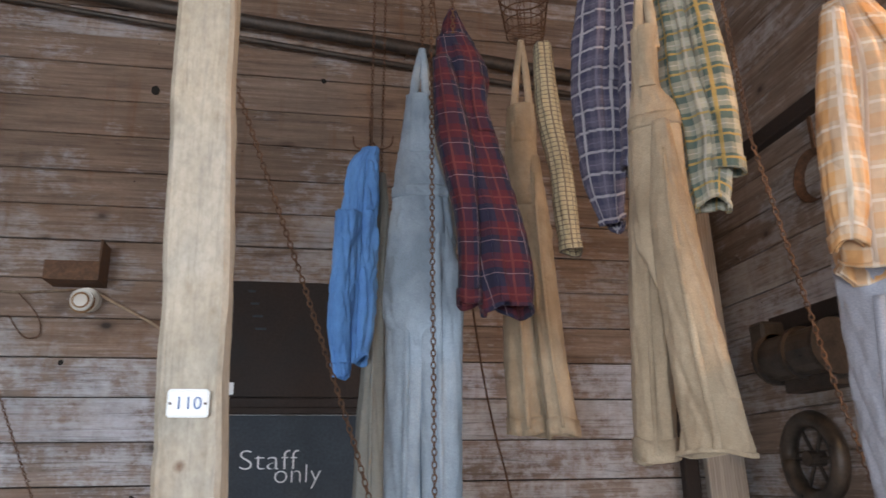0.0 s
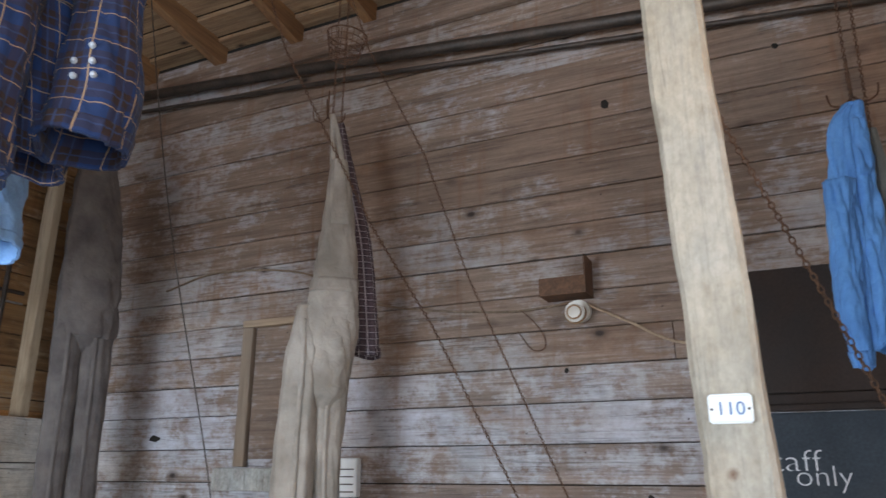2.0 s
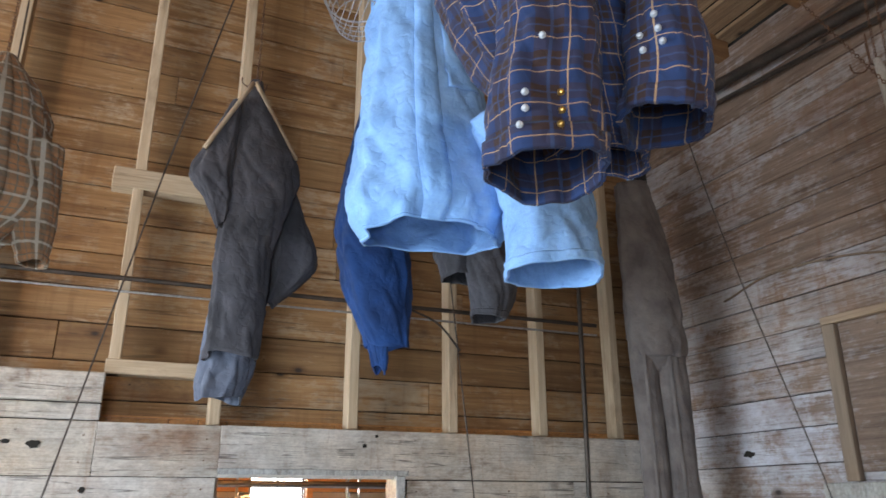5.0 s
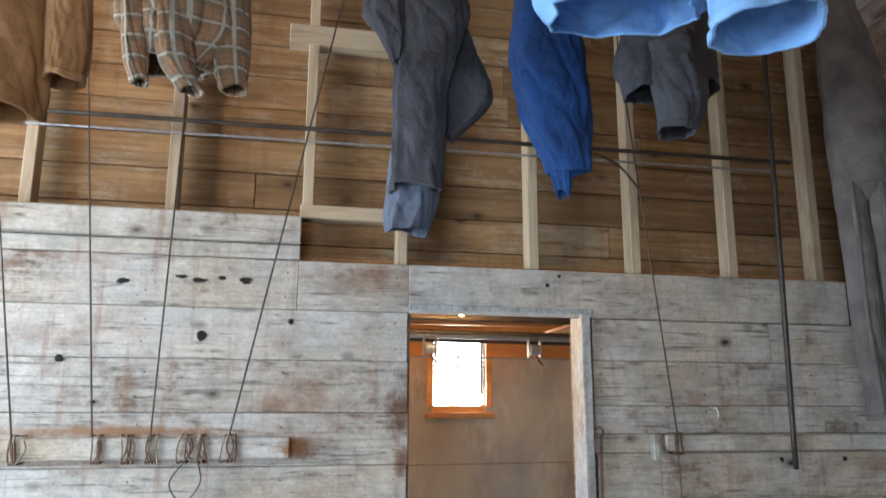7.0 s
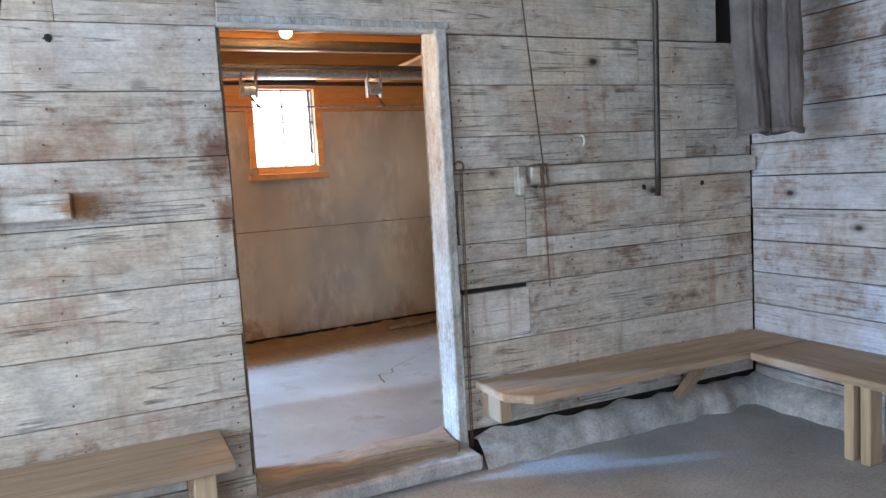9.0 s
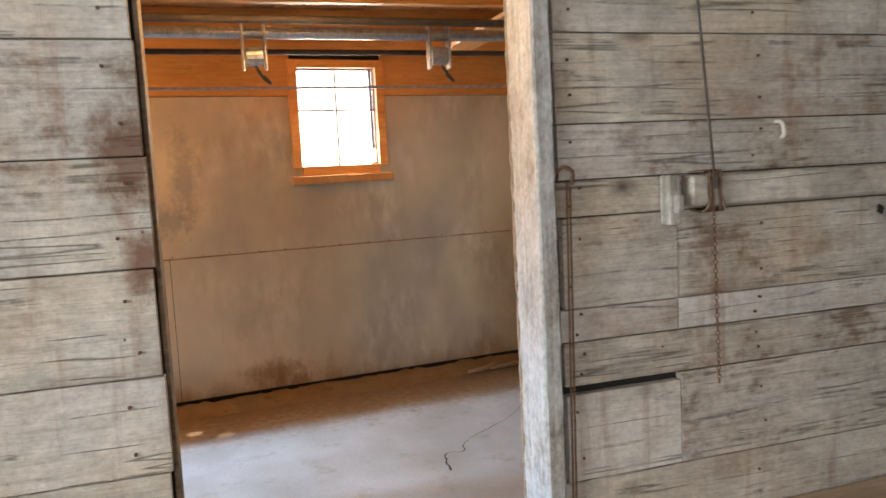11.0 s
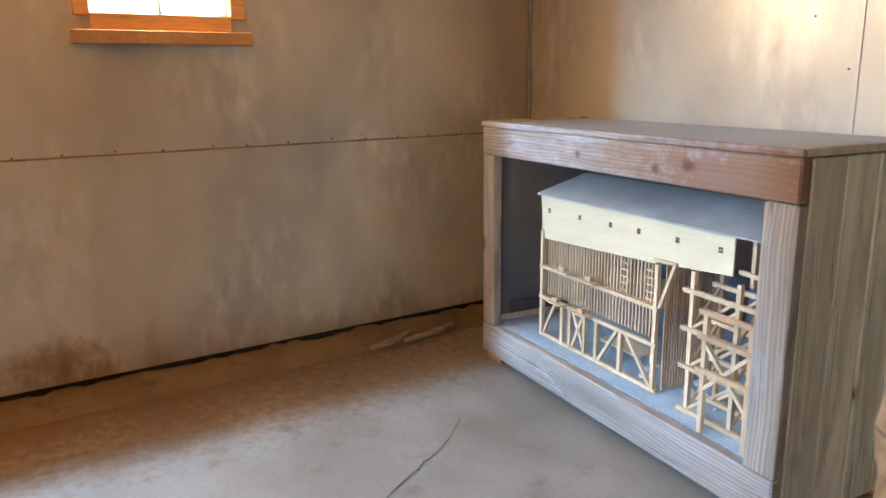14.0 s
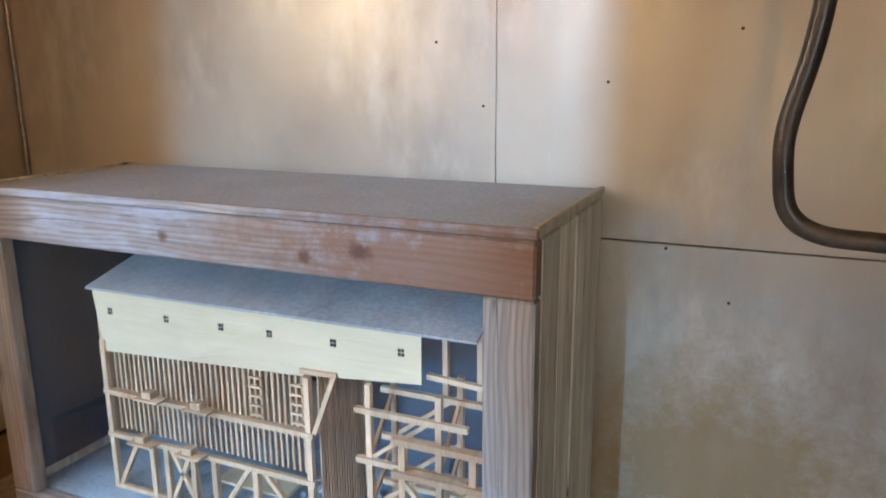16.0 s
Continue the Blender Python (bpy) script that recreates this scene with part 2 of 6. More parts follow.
def sheet_metal(name):
    """Dull painted tin with scuffs, cloudy patches and rust runs low down."""
    m, nt, bsdf = nodes_of(name)
    p = place_vec(nt, shift=False)
    cloud = noise_tex(nt, p, 1.5, 4, 0.5)
    scuff = noise_tex(nt, place_vec(nt, (1, 1, 0.25), shift=False), 11, 7, 0.7)
    col = ramp(nt, cloud, (0.3, (0.44, 0.39, 0.32)), (0.5, (0.60, 0.52, 0.39)), (0.7, (0.71, 0.60, 0.43)))
    col = blend(nt, ramp(nt, scuff, (0.60, 0.0), (0.78, 0.5)), col, (0.68, 0.65, 0.60))
    rub = noise_tex(nt, place_vec(nt, (1, 1, 0.45), shift=False), 13, 6, 0.6)
    where = ramp(nt, noise_tex(nt, p, 2.2, 3, 0.5), (0.42, 0.0), (0.62, 1.0))
    col = blend(nt, calc(nt, "MULTIPLY", where, ramp(nt, rub, (0.46, 0.0), (0.72, 0.8))), col, (0.80, 0.74, 0.62))
    col = blend(nt, calc(nt, "MULTIPLY", where, ramp(nt, rub, (0.26, 0.48), (0.46, 0.0))), col, (0.40, 0.31, 0.21))
    smoke = ramp(nt, noise_tex(nt, place_vec(nt, (1, 1, 0.35), shift=False), 2.3, 3, 0.5), (0.54, 0.0), (0.74, 0.42))
    col = blend(nt, smoke, col, (0.32, 0.27, 0.20))
    z = put(nt, "ShaderNodeSeparateXYZ", i0=nt.nodes.new("ShaderNodeNewGeometry").outputs["Position"]).outputs[2]
    runs = noise_tex(nt, place_vec(nt, (1, 1, 0.30), shift=False), 9, 5, 0.65)
    patch = ramp(nt, noise_tex(nt, place_vec(nt, (1, 1, 0.3), shift=False), 1.25, 2, 0.4), (0.50, 0.0), (0.62, 1.0))
    low = ramp(nt, calc(nt, "SUBTRACT", runs, calc(nt, "MULTIPLY", z, 1.1)), (0.28, 0.0), (0.42, 0.75))
    line = ramp(nt, calc(nt, "SUBTRACT", calc(nt, "MULTIPLY", runs, 0.30), z), (0.0, 0.0), (0.10, 0.6))
    rust = calc(nt, "MAXIMUM", calc(nt, "MULTIPLY", low, patch), line)
    col = blend(nt, rust, col, (0.30, 0.17, 0.06))
    for colour, centre, radii in (((0.30, 0.16, 0.05), (-7.75, -0.17, 0.17), (0.5, 0.24, 0.10)), ((0.26, 0.24, 0.22), (-7.75, -0.62, 1.40), (0.5, 0.10, 0.34)), ((0.30, 0.27, 0.23), (-7.75, -0.72, 1.15), (0.5, 0.16, 0.12)), ((0.42, 0.27, 0.10), (-5.6, BN_FACE, 0.30), (0.5, 0.5, 0.36))):
        col = stain_shade_at(nt, col, colour, centre, radii, 0.7)
    nt.links.new(col, bsdf.inputs["Base Color"])
    bsdf.inputs["Metallic"].default_value = 0.35
    nt.links.new(ramp(nt, scuff, (0.3, 0.48), (0.7, 0.32)), bsdf.inputs["Roughness"])
    relief(nt, bsdf, calc(nt, "ADD", calc(nt, "MULTIPLY", cloud, 1.0), calc(nt, "MULTIPLY", scuff, 0.06)), 0.25, 0.02)
    return m


def wrinkle(nt, p):
    """Height of soft creases at two scales."""
    h = None
    for scale, k in ((7.0, 1.0), (19.0, 0.45)):
        r = calc(nt, "MULTIPLY", calc(nt, "MINIMUM", calc(nt, "ABSOLUTE", calc(nt, "SUBTRACT", noise_tex(nt, p, scale, 2, 0.4), 0.5)), 0.10), k * 10)
        h = calc(nt, "ADD", h, r) if h else r
    return h


def cloth(name, colour, second=None, weave=420.0):
    m, nt, bsdf = nodes_of(name)
    p = place_vec(nt)
    f = noise_tex(nt, p, 6, 4)
    g = noise_tex(nt, p, weave, 2)
    col = blend(nt, ramp(nt, f, (0.35, 0.0), (0.7, 1.0)), tuple(c * 0.78 for c in colour), second or colour)
    col = blend(nt, 0.18, col, ramp(nt, g, (0.3, 0.0), (0.7, 1.0)), "OVERLAY")
    nt.links.new(col, bsdf.inputs["Base Color"])
    bsdf.inputs["Roughness"].default_value = 0.92
    bsdf.inputs["Sheen Weight"].default_value = 0.05
    relief(nt, bsdf, calc(nt, "ADD", wrinkle(nt, p), calc(nt, "MULTIPLY", g, 0.08)), 0.30, 0.010)
    return m


def plaid(name, ground, band, line, size=0.075, thin=(0.12, 0.16), cross=None):
    """Woven check from the cloth's own length and girth."""
    m, nt, bsdf = nodes_of(name)
    uv = nt.nodes.new("ShaderNodeUVMap").outputs[0]
    sep = put(nt, "ShaderNodeSeparateXYZ", i0=uv)

    def stripe(s, lo, hi):
        f = calc(nt, "FRACT", calc(nt, "DIVIDE", s, size))
        return calc(nt, "MULTIPLY", calc(nt, "GREATER_THAN", f, lo), calc(nt, "LESS_THAN", f, hi))
    u, v = sep.outputs[0], sep.outputs[1]
    wide = calc(nt, "MULTIPLY", calc(nt, "ADD", stripe(u, 0.5, 0.95), stripe(v, 0.5, 0.95)), 0.5)
    slim = calc(nt, "MINIMUM", calc(nt, "ADD", stripe(u, *thin), stripe(v, *thin)), 1.0)
    slim2 = calc(nt, "MINIMUM", calc(nt, "ADD", stripe(u, 0.7, 0.75), stripe(v, 0.7, 0.75)), 1.0)
    col = blend(nt, wide, ground, band)
    if cross:
        col = blend(nt, calc(nt, "MULTIPLY", slim2, 0.7), col, cross)
    col = blend(nt, calc(nt, "MULTIPLY", slim, 0.8), col, line)
    p = place_vec(nt)
    col = blend(nt, 0.25, col, ramp(nt, noise_tex(nt, p, 9, 5), (0.25, 0.15), (0.75, 0.9)), "OVERLAY")
    nt.links.new(col, bsdf.inputs["Base Color"])
    bsdf.inputs["Roughness"].default_value = 0.93
    bsdf.inputs["Sheen Weight"].default_value = 0.03
    relief(nt, bsdf, calc(nt, "ADD", wrinkle(nt, p), calc(nt, "MULTIPLY", noise_tex(nt, p, 380, 2), 0.08)), 0.40, 0.010)
    return m


def plain(name, colour, rough=0.6, metal=0.0, glow=None, strength=0.0):
    m, nt, bsdf = nodes_of(name)
    f = noise_tex(nt, place_vec(nt), 25, 4)
    nt.links.new(blend(nt, f, tuple(c * 0.82 for c in colour), colour), bsdf.inputs["Base Color"])
    bsdf.inputs["Roughness"].default_value, bsdf.inputs["Metallic"].default_value = rough, metal
    if glow:
        bsdf.inputs["Emission Color"].default_value = (*glow, 1)
        bsdf.inputs["Emission Strength"].default_value = strength
    return m


def clear_glass(name, rough=0.0):
    m, nt, bsdf = nodes_of(name)
    bsdf.inputs["Base Color"].default_value = (1, 1, 1, 1)
    bsdf.inputs["Transmission Weight"].default_value = 1.0
    bsdf.inputs["Roughness"].default_value = rough
    bsdf.inputs["IOR"].default_value = 1.45
    return m


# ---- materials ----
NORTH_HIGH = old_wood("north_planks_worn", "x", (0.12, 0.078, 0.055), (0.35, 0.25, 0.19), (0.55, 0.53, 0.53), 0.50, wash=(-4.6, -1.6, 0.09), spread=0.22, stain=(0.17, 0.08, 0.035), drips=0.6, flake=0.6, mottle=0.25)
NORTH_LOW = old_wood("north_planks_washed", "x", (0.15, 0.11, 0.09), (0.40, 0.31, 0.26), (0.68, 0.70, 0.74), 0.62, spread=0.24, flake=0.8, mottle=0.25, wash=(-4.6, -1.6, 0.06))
WEST_WASH = old_wood("west_planks_washed", "y", (0.13, 0.09, 0.07), (0.38, 0.28, 0.20), (0.77, 0.72, 0.63), 0.74, stain=(0.24, 0.105, 0.05), spread=0.24, flake=0.7, drips=0.5, bump=0.9, checks=0.7, mottle=0.45, stains_and_shade=[((0.13, 0.05, 0.02), (-4.8, -0.63, 1.40), (0.5, 0.09, 0.16)), ((0.16, 0.06, 0.025), (-4.8, -0.62, 1.18), (0.5, 0.05, 0.10)), ((0.30, 0.12, 0.03), (-4.8, -1.13, 1.245), (0.5, 0.09, 0.06)), ((0.28, 0.13, 0.05), (-4.8, -1.9, 1.32), (0.5, 0.7, 0.03))])
EAST_WOOD = old_wood("east_planks", "y", (0.12, 0.085, 0.065), (0.34, 0.26, 0.21), (0.56, 0.55, 0.55), 0.56, spread=0.3, flake=0.5, stain=(0.12, 0.06, 0.03))
GABLE_WOOD = old_wood("gable_siding", "y", (0.15, 0.07, 0.026), (0.46, 0.27, 0.12), (0.54, 0.42, 0.28), 0.52, grain=25, spread=0.5, flake=0.5, stain=(0.13, 0.055, 0.022))
STUD_WOOD = old_wood("pale_stud", "z", (0.36, 0.26, 0.16), (0.58, 0.46, 0.32), amount=0.0, knots=False, drips=0.0, checks=0.35, stain=(0.22, 0.13, 0.07), spread=0.25)
STUD_LEVEL = old_wood("pale_block", "y", (0.36, 0.26, 0.16), (0.58, 0.46, 0.32), amount=0.0, knots=False, drips=0.0, checks=0.35, stain=(0.22, 0.13, 0.07), spread=0.25)
POST_WOOD = old_wood("pale_post", "z", (0.26, 0.21, 0.14), (0.46, 0.40, 0.31), (0.62, 0.57, 0.47), 0.68, flake=0.95, grain=26, drips=0.1, stain=(0.26, 0.17, 0.10), checks=0.2, bump=1.0, mottle=0.45, stains_and_shade=[((0.13, 0.06, 0.03), (-0.925, 0.02, 1.825), (0.012, 0.2, 0.012))])
JAMB_WOOD = old_wood("white_jamb", "z", (0.17, 0.14, 0.11), (0.44, 0.40, 0.34), (0.66, 0.67, 0.63), 0.74, flake=0.95, grain=34, stain=(0.26, 0.18, 0.11), drips=0.10, checks=0.35, bump=1.2, knots=False, mottle=0.75)
ROOF_WOOD = old_wood("roof_boards", "x", (0.13, 0.075, 0.042), (0.42, 0.28, 0.165), (0.50, 0.42, 0.32), 0.30, flake=0.6)
RAFTER_WOOD = old_wood("rafter_timber", "y", (0.12, 0.06, 0.03), (0.30, 0.16, 0.07), amount=0.0)
BENCH_WOOD = old_wood("bench_plank", "y", (0.22, 0.15, 0.10), (0.45, 0.33, 0.22), amount=0.0, knots=False, drips=0.0, checks=0.35, stain=(0.22, 0.13, 0.07), spread=0.25)
BENCH_WOOD_X = old_wood("bench_plank_cross", "x", (0.22, 0.15, 0.10), (0.45, 0.33, 0.22), amount=0.0, knots=False, drips=0.0, checks=0.35, stain=(0.22, 0.13, 0.07), spread=0.25)
BENCH_WOOD_Z = old_wood("dark_frame_timber", "z", (0.14, 0.10, 0.075), (0.32, 0.24, 0.17), amount=0.0, knots=False, drips=0.0, checks=0.35, stain=(0.20, 0.12, 0.06), spread=0.25)
LEG_WOOD = old_wood("bench_leg_timber", "z", (0.28, 0.20, 0.13), (0.52, 0.38, 0.24), amount=0.0, knots=False, drips=0.0, checks=0.35, stain=(0.22, 0.13, 0.07), spread=0.25)
ORANGE_WOOD = old_wood("varnished_joist", "y", (0.52, 0.21, 0.05), (0.74, 0.36, 0.11), amount=0.0, rough=0.5, knots=False, drips=0.0, checks=0.35, stain=(0.35, 0.14, 0.04), spread=0.25)
ORANGE_X = old_wood("varnished_board", "x", (0.42, 0.17, 0.05), (0.66, 0.32, 0.11), amount=0.0, rough=0.5, knots=False, drips=0.0, checks=0.35, stain=(0.22, 0.13, 0.07), spread=0.25)
GREY_WOOD_X = old_wood("grey_case_board", "x", (0.24, 0.20, 0.17), (0.56, 0.50, 0.44), (0.60, 0.66, 0.74), 0.52, grain=24, stain=(0.34, 0.20, 0.12), drips=0.0, checks=0.5, spread=0.15, rings=0.5, stains_and_shade=[((0.25, 0.12, 0.06), (-6.05, 1.475, 0.93), (0.62, 0.5, 0.14)), ((0.12, 0.05, 0.03), (-6.25, 1.475, 0.945), (0.035, 0.5, 0.025)), ((0.14, 0.06, 0.03), (-6.38, 1.475, 0.925), (0.022, 0.5, 0.02)), ((0.16, 0.07, 0.04), (-6.75, 1.475, 0.935), (0.02, 0.5, 0.02))])
GREY_WOOD_Z = old_wood("grey_case_upright", "z", (0.26, 0.23, 0.20), (0.52, 0.46, 0.39), (0.56, 0.57, 0.58), 0.40, grain=40, stain=(0.30, 0.16, 0.08), drips=0.15, rings=0.45, bump=0.9, spread=0.15)
SILL_WOOD = old_wood("splintered_sill", "y", (0.12, 0.08, 0.05), (0.36, 0.27, 0.19), (0.5, 0.5, 0.5), 0.2)
PIPE_IRON = speckled("dark_iron", (0.05, 0.045, 0.04), (0.11, 0.085, 0.07), 9, 0.55, 0.6)
CHAIN_RUST = speckled("rusty_chain_iron", (0.10, 0.055, 0.035), (0.20, 0.11, 0.065), 40, 0.7, 0.5)
STEEL = speckled("grey_wire", (0.35, 0.35, 0.35), (0.55, 0.55, 0.55), 30, 0.4, 0.8)
CONCRETE = speckled("front_concrete", (0.30, 0.295, 0.29), (0.42, 0.415, 0.41), 2.2, 0.75, 0, 0.35)
# Brown along the back wall is dirt plus shade painted into the concrete.
BACK_FLOOR = speckled("back_concrete", (0.22, 0.19, 0.155), (0.32, 0.285, 0.245), 2.6, 0.6, 0, 0.55, c=(0.19, 0.155, 0.115), fine=75, grit=0.08, stains_and_shade=[((0.15, 0.068, 0.016), (-7.75, -0.6, 0.0), (0.78, 3.2, 0.5))])
CURB = speckled("rough_mortar", (0.30, 0.29, 0.28), (0.50, 0.49, 0.48), 14, 0.9, 0, 0.9)
SHEET = sheet_metal("sheet_metal")
DARK_EDGE = plain("dark_gap", (0.02, 0.017, 0.014), 0.95)
RUSTY = speckled("rust_stain", (0.22, 0.10, 0.03), (0.40, 0.26, 0.13), 9, 0.8)
BLACK_BOARD = speckled("black_board", (0.016, 0.012, 0.011), (0.040, 0.025, 0.019), 3, 0.85)
CHALK_BOARD = speckled("slate_board", (0.024, 0.034, 0.045), (0.045, 0.058, 0.070), 4, 0.85)
CHALK = plain("chalk", (0.75, 0.77, 0.78), 0.95)
ENAMEL = plain("white_enamel", (0.85, 0.88, 0.88), 0.3)
BLUE_INK = plain("blue_ink", (0.12, 0.22, 0.40), 0.6)
PORCELAIN = plain("porcelain", (0.72, 0.68, 0.60), 0.35)
LIT_BULB = plain("lit_bulb", (1.0, 0.8, 0.5), 0.3, glow=(1.0, 0.72, 0.32), strength=18)
DAYLIGHT = plain("bright_sky", (1, 1, 1), 1.0, glow=(0.95, 0.98, 1.0), strength=12)
GLASS = clear_glass("window_glass")
BLACK_HOSE = speckled("black_pipe", (0.02, 0.018, 0.016), (0.085, 0.065, 0.05), 12, 0.38)
WALL_PLAIN = old_wood("plain_boards", "z", (0.12, 0.09, 0.07), (0.30, 0.23, 0.18), (0.5, 0.5, 0.5), 0.3)
BRASS = plain("brass_snap", (0.75, 0.48, 0.15), 0.3, 0.9)
PEARL = plain("pearl_snap", (0.50, 0.55, 0.60), 0.25)


# ---- mesh helpers ----
def box_into(bm, x0, x1, y0, y1, z0, z1, m=None):
    v = [bm.verts.new((x, y, z)) for x in (x0, x1) for y in (y0, y1) for z in (z0, z1)]
    if m:
        for q in v:
            q.co = m @ q.co
    for f in ((0, 1, 3, 2), (4, 6, 7, 5), (0, 4, 5, 1), (2, 3, 7, 6), (0, 2, 6, 4), (1, 5, 7, 3)):
        bm.faces.new([v[i] for i in f])
    return v


def bevelled(x0, x1, y0, y1, z0, z1, r=0.004, m=None):
    bm = bmesh.new()
    box_into(bm, x0, x1, y0, y1, z0, z1, m)
    bmesh.ops.bevel(bm, geom=bm.edges[:], offset=r, segments=1, affect="EDGES")
    return bm


def bar_into(bm, a, b, r, sides=8, r2=None, cap=True):
    """A round bar from a to b."""
    a, b = Vector(a), Vector(b)
    q = (b - a).to_track_quat("Z", "Y").to_matrix()
    ends = []
    for p, rr in ((a, r), (b, r2 or r)):
        ends.append([bm.verts.new(p + q @ Vector((rr * math.cos(2 * math.pi * i / sides), rr * math.sin(2 * math.pi * i / sides), 0))) for i in range(sides)])
    for i in range(sides):
        j = (i + 1) % sides
        bm.faces.new((ends[0][i], ends[0][j], ends[1][j], ends[1][i]))
    if cap:
        bm.faces.new(ends[0][::-1]), bm.faces.new(ends[1])


def hose_into(bm, pts, r, sides=8):
    """A round rod along smooth points."""
    pts = [Vector(p) for p in pts]
    rings = []
    for i, p in enumerate(pts):
        d = pts[min(i + 1, len(pts) - 1)] - pts[max(i - 1, 0)]
        q = d.to_track_quat("Z", "Y").to_matrix()
        rr = r[i] if isinstance(r, (list, tuple)) else r
        rings.append([bm.verts.new(p + q @ Vector((rr * math.cos(2 * math.pi * k / sides), rr * math.sin(2 * math.pi * k / sides), 0))) for k in range(sides)])
    for a, b in zip(rings, rings[1:]):
        best = min(range(sides), key=lambda s: (a[0].co - b[s].co).length)
        for k in range(sides):
            bm.faces.new((a[k], a[(k + 1) % sides], b[(k + 1 + best) % sides], b[(k + best) % sides]))
    bm.faces.new(rings[0][::-1]), bm.faces.new(rings[-1])


def curve_points(ctrl, n):
    """n points on a smooth curve through ctrl."""
    c = [Vector(p) for p in ctrl]
    c = [c[0] * 2 - c[1]] + c + [c[-1] * 2 - c[-2]]
    out = []
    for k in range(n):
        s = k / (n - 1) * (len(c) - 3)
        i = min(int(s), len(c) - 4)
        u = s - i
        p0, p1, p2, p3 = c[i:i + 4]
        out.append(0.5 * ((2 * p1) + (p2 - p0) * u + (2 * p0 - 5 * p1 + 4 * p2 - p3) * u * u + (3 * p1 - p0 - 3 * p2 + p3) * u ** 3))
    return out


def mesh_of(name, bm, material, smooth=False):
    bmesh.ops.recalc_face_normals(bm, faces=bm.faces[:])
    me = bpy.data.meshes.new(name)
    bm.to_mesh(me)
    bm.free()
    if smooth:
        me.shade_smooth()
    me.materials.append(material)
    return me


def part(name, bm, material, parent=None, label="", smooth=False):
    ob = new(name, mesh_of(name, bm, material, smooth))
    if parent:
        ob.parent = parent
    if label:
        ob["label"] = label
    return ob


def holder(name, label, category, group="", at=(0, 0, 0)):
    return tagged(new(name), label, category, group)


def board(name, bm, material, parent):
    return part(name, bm, material, parent)


def split_runs(a, b, step, rng):
    """Random board joints between a and b."""
    cuts = [a]
    while b - cuts[-1] > step * 1.5:
        cuts.append(cuts[-1] + step * rng.uniform(0.75, 1.25))
    return list(zip(cuts, cuts[1:] + [b]))


# ---- front room structure ----
FLOOR = -0.02
W, N, E, S = -4.80, 2.13, 1.25, -4.9
floor_bm = bevelled(W - 0.14, E + 0.1, S - 0.1, N + 0.1, -0.15, FLOOR, 0.002)
tagged(part("floor_front", floor_bm, CONCRETE), "worn grey concrete floor slab", "floor", kind="structure")

wall_north = tagged(part("wall_north", bevelled(W - 0.16, E + 0.1, N + 0.024, N + 0.12, -0.15, 5.3), DARK_EDGE), "tall plank wall with worn whitewash", "wall", kind="structure")
rng = random.Random(5)
north_rows = [FLOOR + 0.1716 * k for k in range(11)] + [1.782 + 0.086, 1.953, 2.130, 2.292, 2.457, 2.627, 2.797, 2.957, 3.121, 3.294, 3.472, 3.655, 3.805, 3.96, 4.13, 4.30, 4.45]
north_rows[10:12] = [1.782]
for k, (z0, z1) in enumerate(zip(north_rows, north_rows[1:])):
    joint = rng.uniform(W + 0.6, E - 0.6)
    runs = [(W + 0.004, joint), (joint, E)] if k % 3 == 1 else [(W + 0.004, E)]
    for a, b in runs:
        y0 = N + rng.uniform(-0.004, 0.004)
        tip = rng.uniform(-0.003, 0.003)
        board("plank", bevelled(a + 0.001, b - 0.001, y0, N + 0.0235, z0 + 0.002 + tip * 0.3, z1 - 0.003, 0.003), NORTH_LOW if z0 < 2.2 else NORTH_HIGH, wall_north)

DOOR_S, DOOR_N, DOOR_TOP = -0.60, 0.29, 1.90
bm = bmesh.new()
box_into(bm, W - 0.13, W - 0.026, S, -1.142, -0.15, 2.34)
box_into(bm, W - 0.13, W - 0.026, -1.142, DOOR_S - 0.001, -0.15, 2.12)
box_into(bm, W - 0.13, W - 0.026, 0.347, N, -0.15, 2.12)
box_into(bm, W - 0.13, W - 0.026, DOOR_S - 0.001, 0.347, DOOR_TOP + 0.032, 2.12)
wall_west = tagged(part("wall_west", bm, DARK_EDGE), "whitewashed plank partition with a doorway", "wall", kind="structure")
left_rows = [FLOOR, 0.13, 0.306, 0.46, 0.707, 0.926, 1.163, 1.403, 1.647, 1.887, 2.128]
right_rows = [FLOOR + 0.14, 0.288, 0.51, 0.765, 0.882, 0.969, 1.205, 1.30, 1.441, 1.667, 1.882]
for z0, z1 in zip(left_rows, left_rows[1:]):
    runs = split_runs(S, DOOR_S, 2.9, rng) if z1 < 1.9 else [(S, -1.145), (-1.145, DOOR_S)]
    for a, b in runs:
        x1 = W + rng.uniform(-0.003, 0.003)
        e = rng.uniform(-0.006, 0.006) if b == DOOR_S else 0
        board("plank", bevelled(W - 0.025, x1, a + 0.001, b - 0.001 + e, z0 + 0.0015, z1 - 0.0015, 0.002), WEST_WASH, wall_west)
